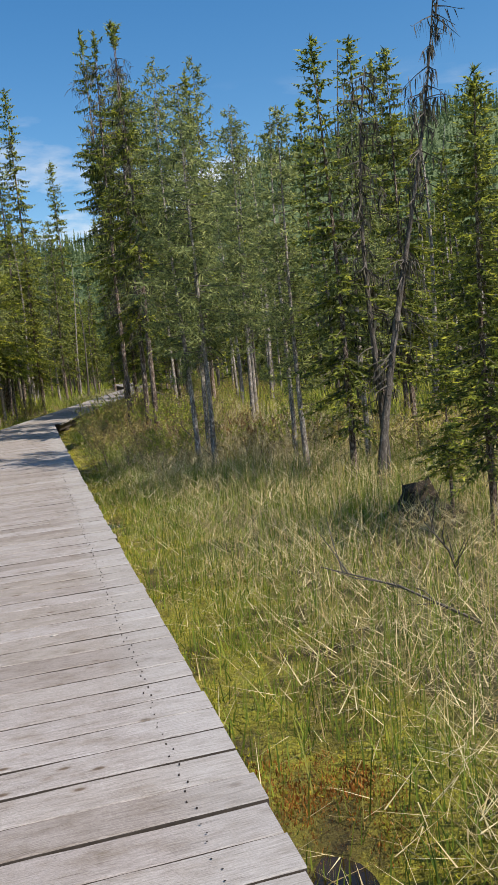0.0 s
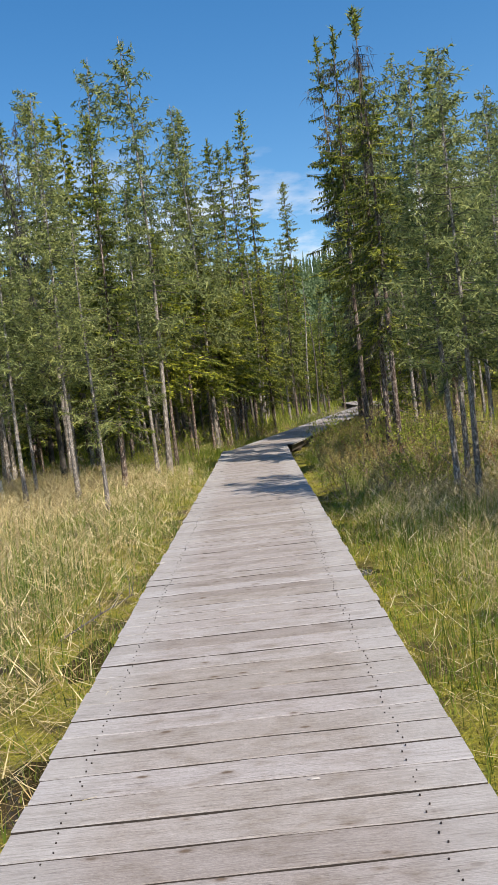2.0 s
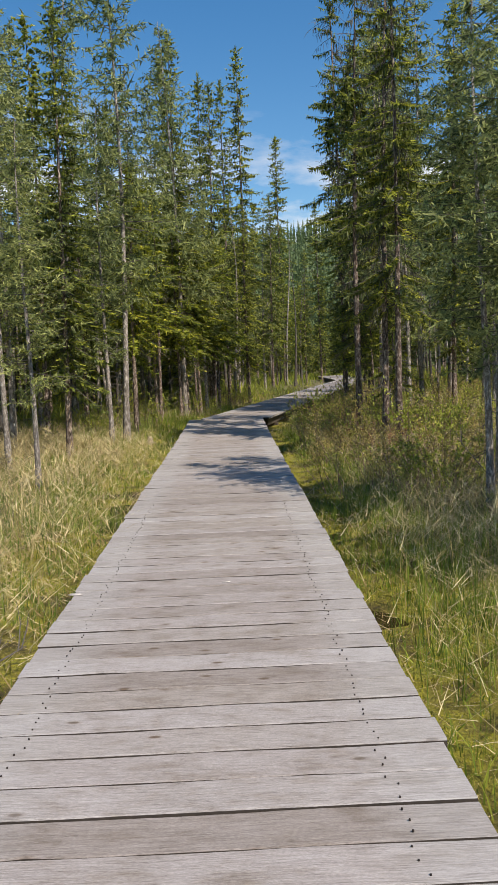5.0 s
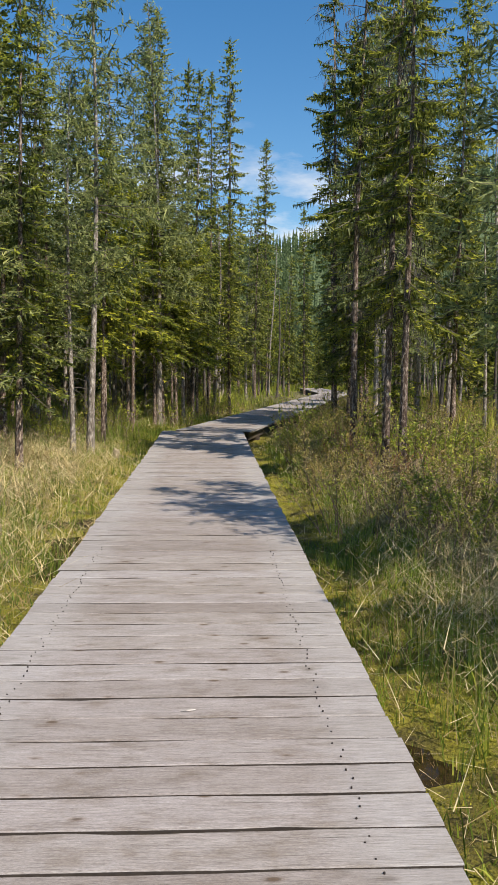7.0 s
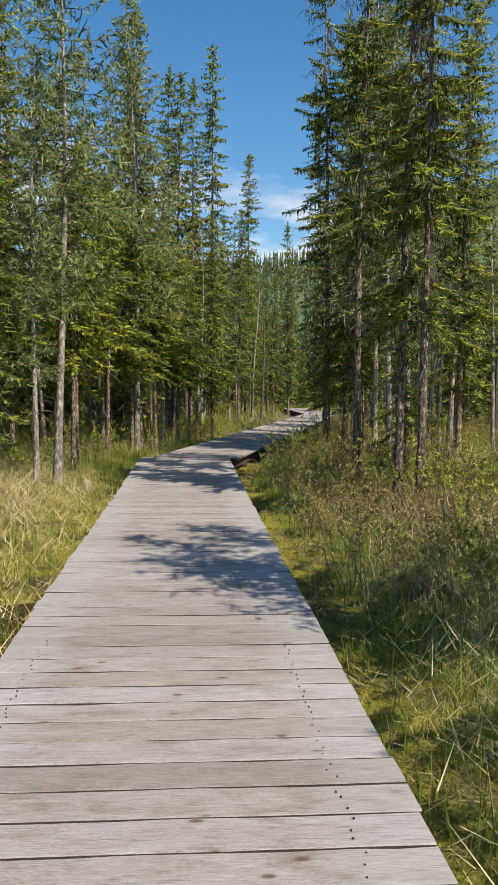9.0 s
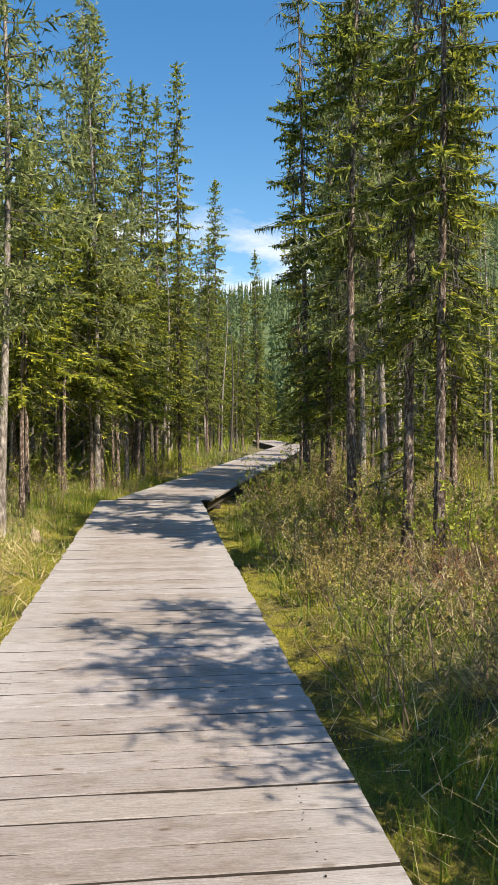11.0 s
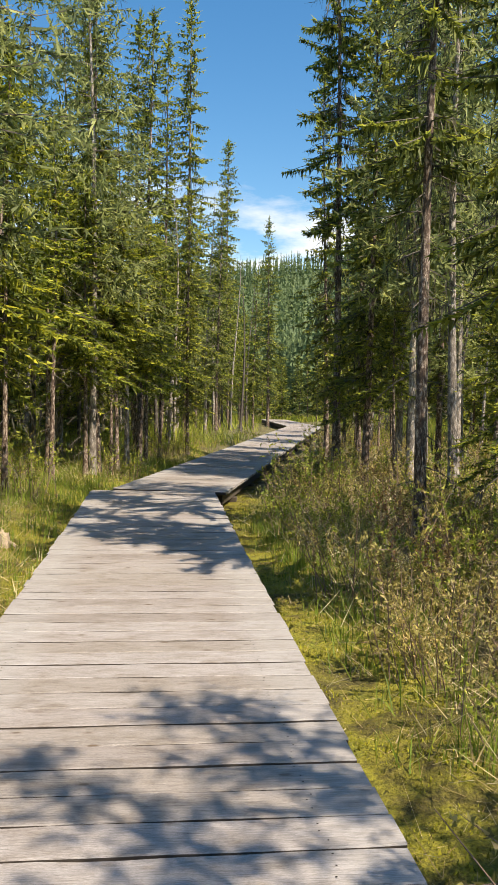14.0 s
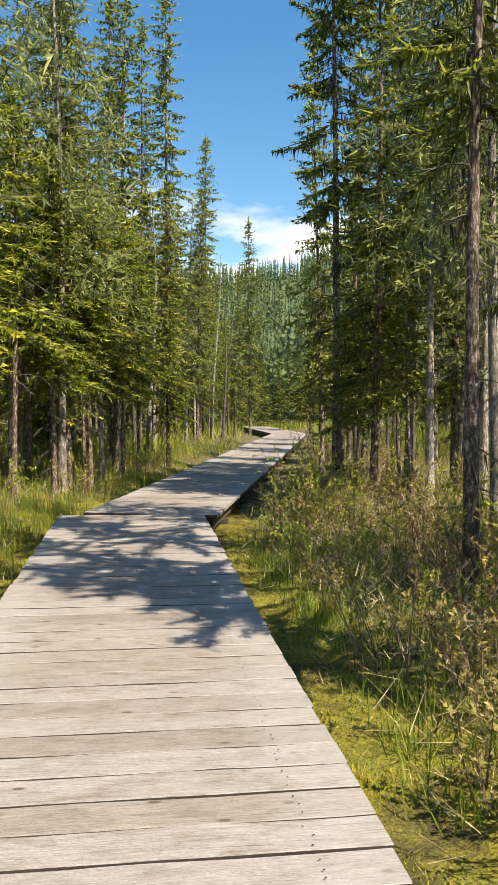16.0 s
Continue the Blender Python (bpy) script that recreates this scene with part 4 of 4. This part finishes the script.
REDLEAF = leafy("red_heath_leaves", [(0, (0.12, 0.06, 0.03)), (0.5, (0.30, 0.15, 0.07)), (1, (0.46, 0.28, 0.13))], 0.65, 0.4)
SHRUBS = [make_shrub(61, 0.60, 0.8, HEATH, 0.024, "olive-brown leathery bog shrub"), make_shrub(62, 0.7, 1.0, HEATH, 0.025, "olive-brown leathery bog shrub"),
          make_shrub(63, 0.6, 0.85, SHRUBLEAF, 0.028, "small green leafy shrub among dead grass"), make_shrub(64, 0.8, 0.8, SHRUBLEAF, 0.032, "small green leafy shrub among dead grass"),
          make_shrub(65, 0.5, 0.9, HEATH, 0.024, "bare reddish twigs of low bog shrub", 1.5), make_shrub(66, 0.65, 0.9, REDLEAF, 0.024, "rust-red leafy bog shrub among dry sedge", 1.4)]


def scatter_shrubs():
    rng = random.Random(31)
    first = set()
    n = tries = 0
    while n < 296 and tries < 7000:
        tries += 1
        side = 1 if rng.random() < 0.68 or n >= 215 else -1
        y = rnd(rng, 8.5, 47) if n < 215 else rnd(rng, 13, 28)
        if side > 0:
            lo = lerp(y, (8, 11, 14, 20, 26, 44), (2.4, 1.5, 0.9, 0.95, 0.9, 0.75))
            x = (lerp(y, RIGHT_Y, RIGHT_X) if y < 25 else float(axis_x(y)) + 1.0) + lo + rng.random() ** 1.3 * (6 if n < 170 else 2.6)
        else:
            lo = lerp(y, (8, 16, 22, 27, 44), (8, 6, 2.2, 0.75, 0.7))
            x = (lerp(y, LEFT_Y, LEFT_X) if y < 25 else float(axis_x(y)) - 1.0) - lo - rng.random() ** 1.3 * 6
        if any((x - a) ** 2 + (y - b) ** 2 < 0.06 for a, b in TAKEN):
            continue
        k = rng.choice((0, 1, 2, 4, 0, 1, 3, 2)) if side > 0 else rng.choice((2, 3, 3, 2, 0))
        m = pose(x, y, land_at(x, y), 0, 0, rng.random() * 360)
        if k in first:
            ob = copy_thing(SHRUBS[k], m)
        else:
            ob = SHRUBS[k]
            ob.matrix_basis = m
            first.add(k)
        s = rnd(rng, 0.8, 1.45)
        ob.scale = (s, s, s * rnd(rng, 0.8, 1.1))
        n += 1


scatter_shrubs()
SHRUBS[5].matrix_basis = pose(3.95, 13.9, land_at(3.95, 13.9))
for x, y, turn in ((4.25, 14.1, 80), (2.55, 16.6, 200), (2.9, 21.9, 140), (2.35, 19.4, 20)):
    copy_thing(SHRUBS[5], pose(x, y, land_at(x, y), 0, 0, turn))


# ---- wooded hills far off: countless trees as one thing ----
def far_woods(name, n, seed, r0, r1, az0, az1, h0, h1, sprays, label):
    """Countless conifers: each a tapering tangle of drooping sprays round its stem."""
    g = np.random.default_rng(seed)
    r = r0 + (r1 - r0) * g.uniform(0, 1, n) ** 0.8
    a = np.radians(g.uniform(az0, az1, n))
    x, y = r * np.sin(a), 15 + r * np.cos(a)
    z = land(x, y) - 0.3
    h = g.uniform(h0, h1, n)
    w = h * g.uniform(0.09, 0.17, n)
    k = sprays
    f = 0.08 + 0.92 * (np.arange(k)[None] + g.uniform(0, 1, (n, k))) / k
    ang = g.uniform(0, 2 * np.pi, (n, k))
    reach = w[:, None] * ((1 - f) ** 0.8 * g.uniform(0.5, 1.35, (n, k)) + 0.08)
    zz = z[:, None] + h[:, None] * f
    half = h[:, None] * (0.03 + 0.6 / k) * g.uniform(0.7, 1.3, (n, k))
    ca, sa = np.cos(ang), np.sin(ang)
    turn = g.uniform(-0.6, 0.6, (n, k)) * w[:, None] * (1.1 - f)
    inner = np.stack([x[:, None] - 0.25 * reach * ca - turn * sa, y[:, None] - 0.25 * reach * sa + turn * ca, zz + half], -1)
    under = np.stack([x[:, None] - 0.25 * reach * ca + turn * sa, y[:, None] - 0.25 * reach * sa - turn * ca, zz - half], -1)
    outer = np.stack([x[:, None] + reach * ca, y[:, None] + reach * sa, zz - half * g.uniform(0.0, 1.2, (n, k))], -1)
    v = np.stack([inner, under, outer], 2).reshape(-1, 3)
    me = array_mesh(name, v, np.arange(n * k * 3).reshape(-1, 3), FARWOOD)
    tagged(new(name, me), label, "forest", kind="stuff")


far_woods("far_forest", 7000, 5, 140, 470, -32, 48, 6, 11, 20, "conifer forest covering a distant green hillside")
far_woods("mid_forest", 1500, 6, 68, 140, -30, 40, 6, 11, 48, "dense dark conifer wood beyond the boardwalk")


# ---- small things in the bog ----
DARKROOT = plain("dark_root", (0.045, 0.032, 0.022), 0.95, 0.0, 0.5, 18.0)
PALEWOOD = plain("pale_broken_wood", (0.42, 0.33, 0.24), 0.9, 0.0, 0.3, 25.0)
WHITE = plain("white_paint", (0.75, 0.74, 0.70), 0.6, 0.0, 0.1, 20.0)


def fallen_branch(seed, a, e, label):
    """A bare dead branch leaning out of the sedge, forked into finer twigs."""
    g = random.Random(seed)
    a, e = Vector(a), Vector(e)
    base = Vector((a.x, a.y, land_at(a.x, a.y)))
    ob = new("fallen_branch")
    ob.matrix_basis = Matrix.Translation(base)
    s = Soup()
    a, e = a - base, e - base
    mid = a.lerp(e, 0.5) + unit(g) * 0.05
    s.tube([a, mid, e], (0.011, 0.008, 0.003), 5)
    part("stem", s.mesh("stem", TWIG), ob)
    for _ in range(7):
        t = Soup()
        c = a.lerp(mid, rnd(g, 0.4, 1)) if g.random() < 0.4 else mid.lerp(e, g.random())
        d = ((e - a).normalized() + unit(g) * 0.8 + Vector((0, 0, 0.3))).normalized()
        q = c + d * rnd(g, 0.12, 0.4)
        t.tube([c, c.lerp(q, 0.5) + unit(g) * 0.02, q], (0.005, 0.0035, 0.0015), 4)
        part("twig", t.mesh("twig", TWIG), ob)
    tagged(ob, label, "branch")


fallen_branch(1, (2.35, 4.0, -0.1), (1.62, 4.55, 0.22), "bare dead branch sticking out of the sedge")
fallen_branch(2, (2.6, 4.6, -0.1), (2.2, 4.3, 0.45), "bare dead branch sticking out of the sedge")
fallen_branch(3, (-1.75, 8.2, -0.25), (-1.25, 9.0, -0.12), "bleached stick lying in wet moss")
fallen_branch(4, (2.9, 12.4, -0.05), (2.5, 13.2, 0.55), "bare dead branch among bog shrubs")


def stump(seed, x, y, r, h, material, label):
    """A broken stump: a ragged, tapering ring of wood with root flares."""
    g = random.Random(seed)
    ob = new("tree_stump")
    ob.matrix_basis = pose(x, y, land_at(x, y))
    bm = bmesh.new()
    rows = []
    for i in range(6):
        f = i / 5
        rows.append([bm.verts.new((math.cos(a) * r * (1.5 - 0.6 * f ** 0.5 + 0.25 * (1 - f) * math.sin(5 * a)) * rnd(g, 0.9, 1.1), math.sin(a) * r * (1.5 - 0.6 * f ** 0.5 + 0.25 * (1 - f) * math.sin(5 * a)) * rnd(g, 0.9, 1.1), -0.06 + (h + 0.06) * f * (1 if i < 5 else rnd(g, 0.75, 1.2)))) for a in [2 * math.pi * k / 14 for k in range(14)]])
    for p, q in zip(rows, rows[1:]):
        for k in range(14):
            bm.faces.new((p[k], p[(k + 1) % 14], q[(k + 1) % 14], q[k]))
    bm.faces.new(rows[-1])
    me = bpy.data.meshes.new("stump_body")
    bm.to_mesh(me)
    bm.free()
    me.materials.append(material)
    part("stump_body", me, ob)
    for k in range(5):
        s = Soup()
        a = 2 * math.pi * k / 5 + g.random()
        d = Vector((math.cos(a), math.sin(a), 0))
        s.tube([d * r * 0.8 + Vector((0, 0, h * 0.35)), d * r * 1.8 + Vector((0, 0, h * 0.15)), d * r * 2.8 + Vector((0, 0, -0.05))], (r * 0.28, r * 0.2, r * 0.07), 5)
        part("root", s.mesh("root", material), ob)
    tagged(ob, label, "stump")


stump(1, 3.35, 6.6, 0.17, 0.30, DARKROOT, "dark rotten stump with spreading roots")
stump(2, -1.62, 22.1, 0.06, 0.16, PALEWOOD, "small pale broken stump in yellow moss")


def marker_stake(x, y, h):
    ob = new("marker_stake")
    ob.matrix_basis = pose(x, y, land_at(x, y), 3, -4, 20)
    s = Soup()
    s.tube([(0, 0, -0.1), (0, 0, h * 0.9), (0, 0, h)], (0.035, 0.035, 0.028), 8)
    n = len(s.v)
    s.f.append(tuple(range(n - 8, n)))
    part("stake", s.mesh("stake", WHITE), ob)
    tagged(ob, "short white painted stake in the grass", "stake")


marker_stake(-5.35, 18.9, 0.42)


def wood_chip(seed, x, y, size, label):
    """A pale splintered chip lying on the planks: a ragged wedge with torn fibres."""
    g = random.Random(seed)
    ob = new("wood_chip")
    ob.matrix_basis = pose(x, y, float(rise(y)) + 0.003, 0, 0, rnd(g, -12, 12))
    bm = bmesh.new()
    low = [bm.verts.new((size * u, size * 0.28 * v * rnd(g, 0.7, 1.2), 0)) for u, v in ((-1, 0), (-0.4, -1), (0.5, -0.8), (1, 0.1), (0.3, 1), (-0.6, 0.8))]
    peak = [bm.verts.new((q.co.x * 0.55, q.co.y * 0.5, size * rnd(g, 0.10, 0.20))) for q in low]
    for k in range(6):
        bm.faces.new((low[k], low[(k + 1) % 6], peak[(k + 1) % 6], peak[k]))
    bm.faces.new(peak)
    bm.faces.new(low[::-1])
    me = bpy.data.meshes.new("chip_body")
    bm.to_mesh(me)
    bm.free()
    me.materials.append(BLEACHED)
    part("chip_body", me, ob)
    for _ in range(5):
        f = Soup()
        a = Vector((size * rnd(g, -0.6, 0.6), size * rnd(g, -0.1, 0.1), size * 0.08))
        f.tube([a, a + Vector((size * rnd(g, -0.6, 0.6), size * rnd(g, -0.2, 0.2), size * rnd(g, 0.0, 0.15)))], (size * 0.035, size * 0.01), 4)
        part("splinter", f.mesh("splinter", BLEACHED), ob)
    tagged(ob, label, "wood chip")


BLEACHED = plain("bleached_splinters", (0.38, 0.355, 0.33), 0.9, 0.0, 0.35, 60.0)
wood_chip(1, 0.04, 4.77, 0.028, "small bleached wood chip on the planks")
wood_chip(2, -0.09, 9.55, 0.034, "patch of bleached torn splinters on the planks")
wood_chip(3, -1.03, 9.41, 0.05, "bleached splinters at the boardwalk's edge")
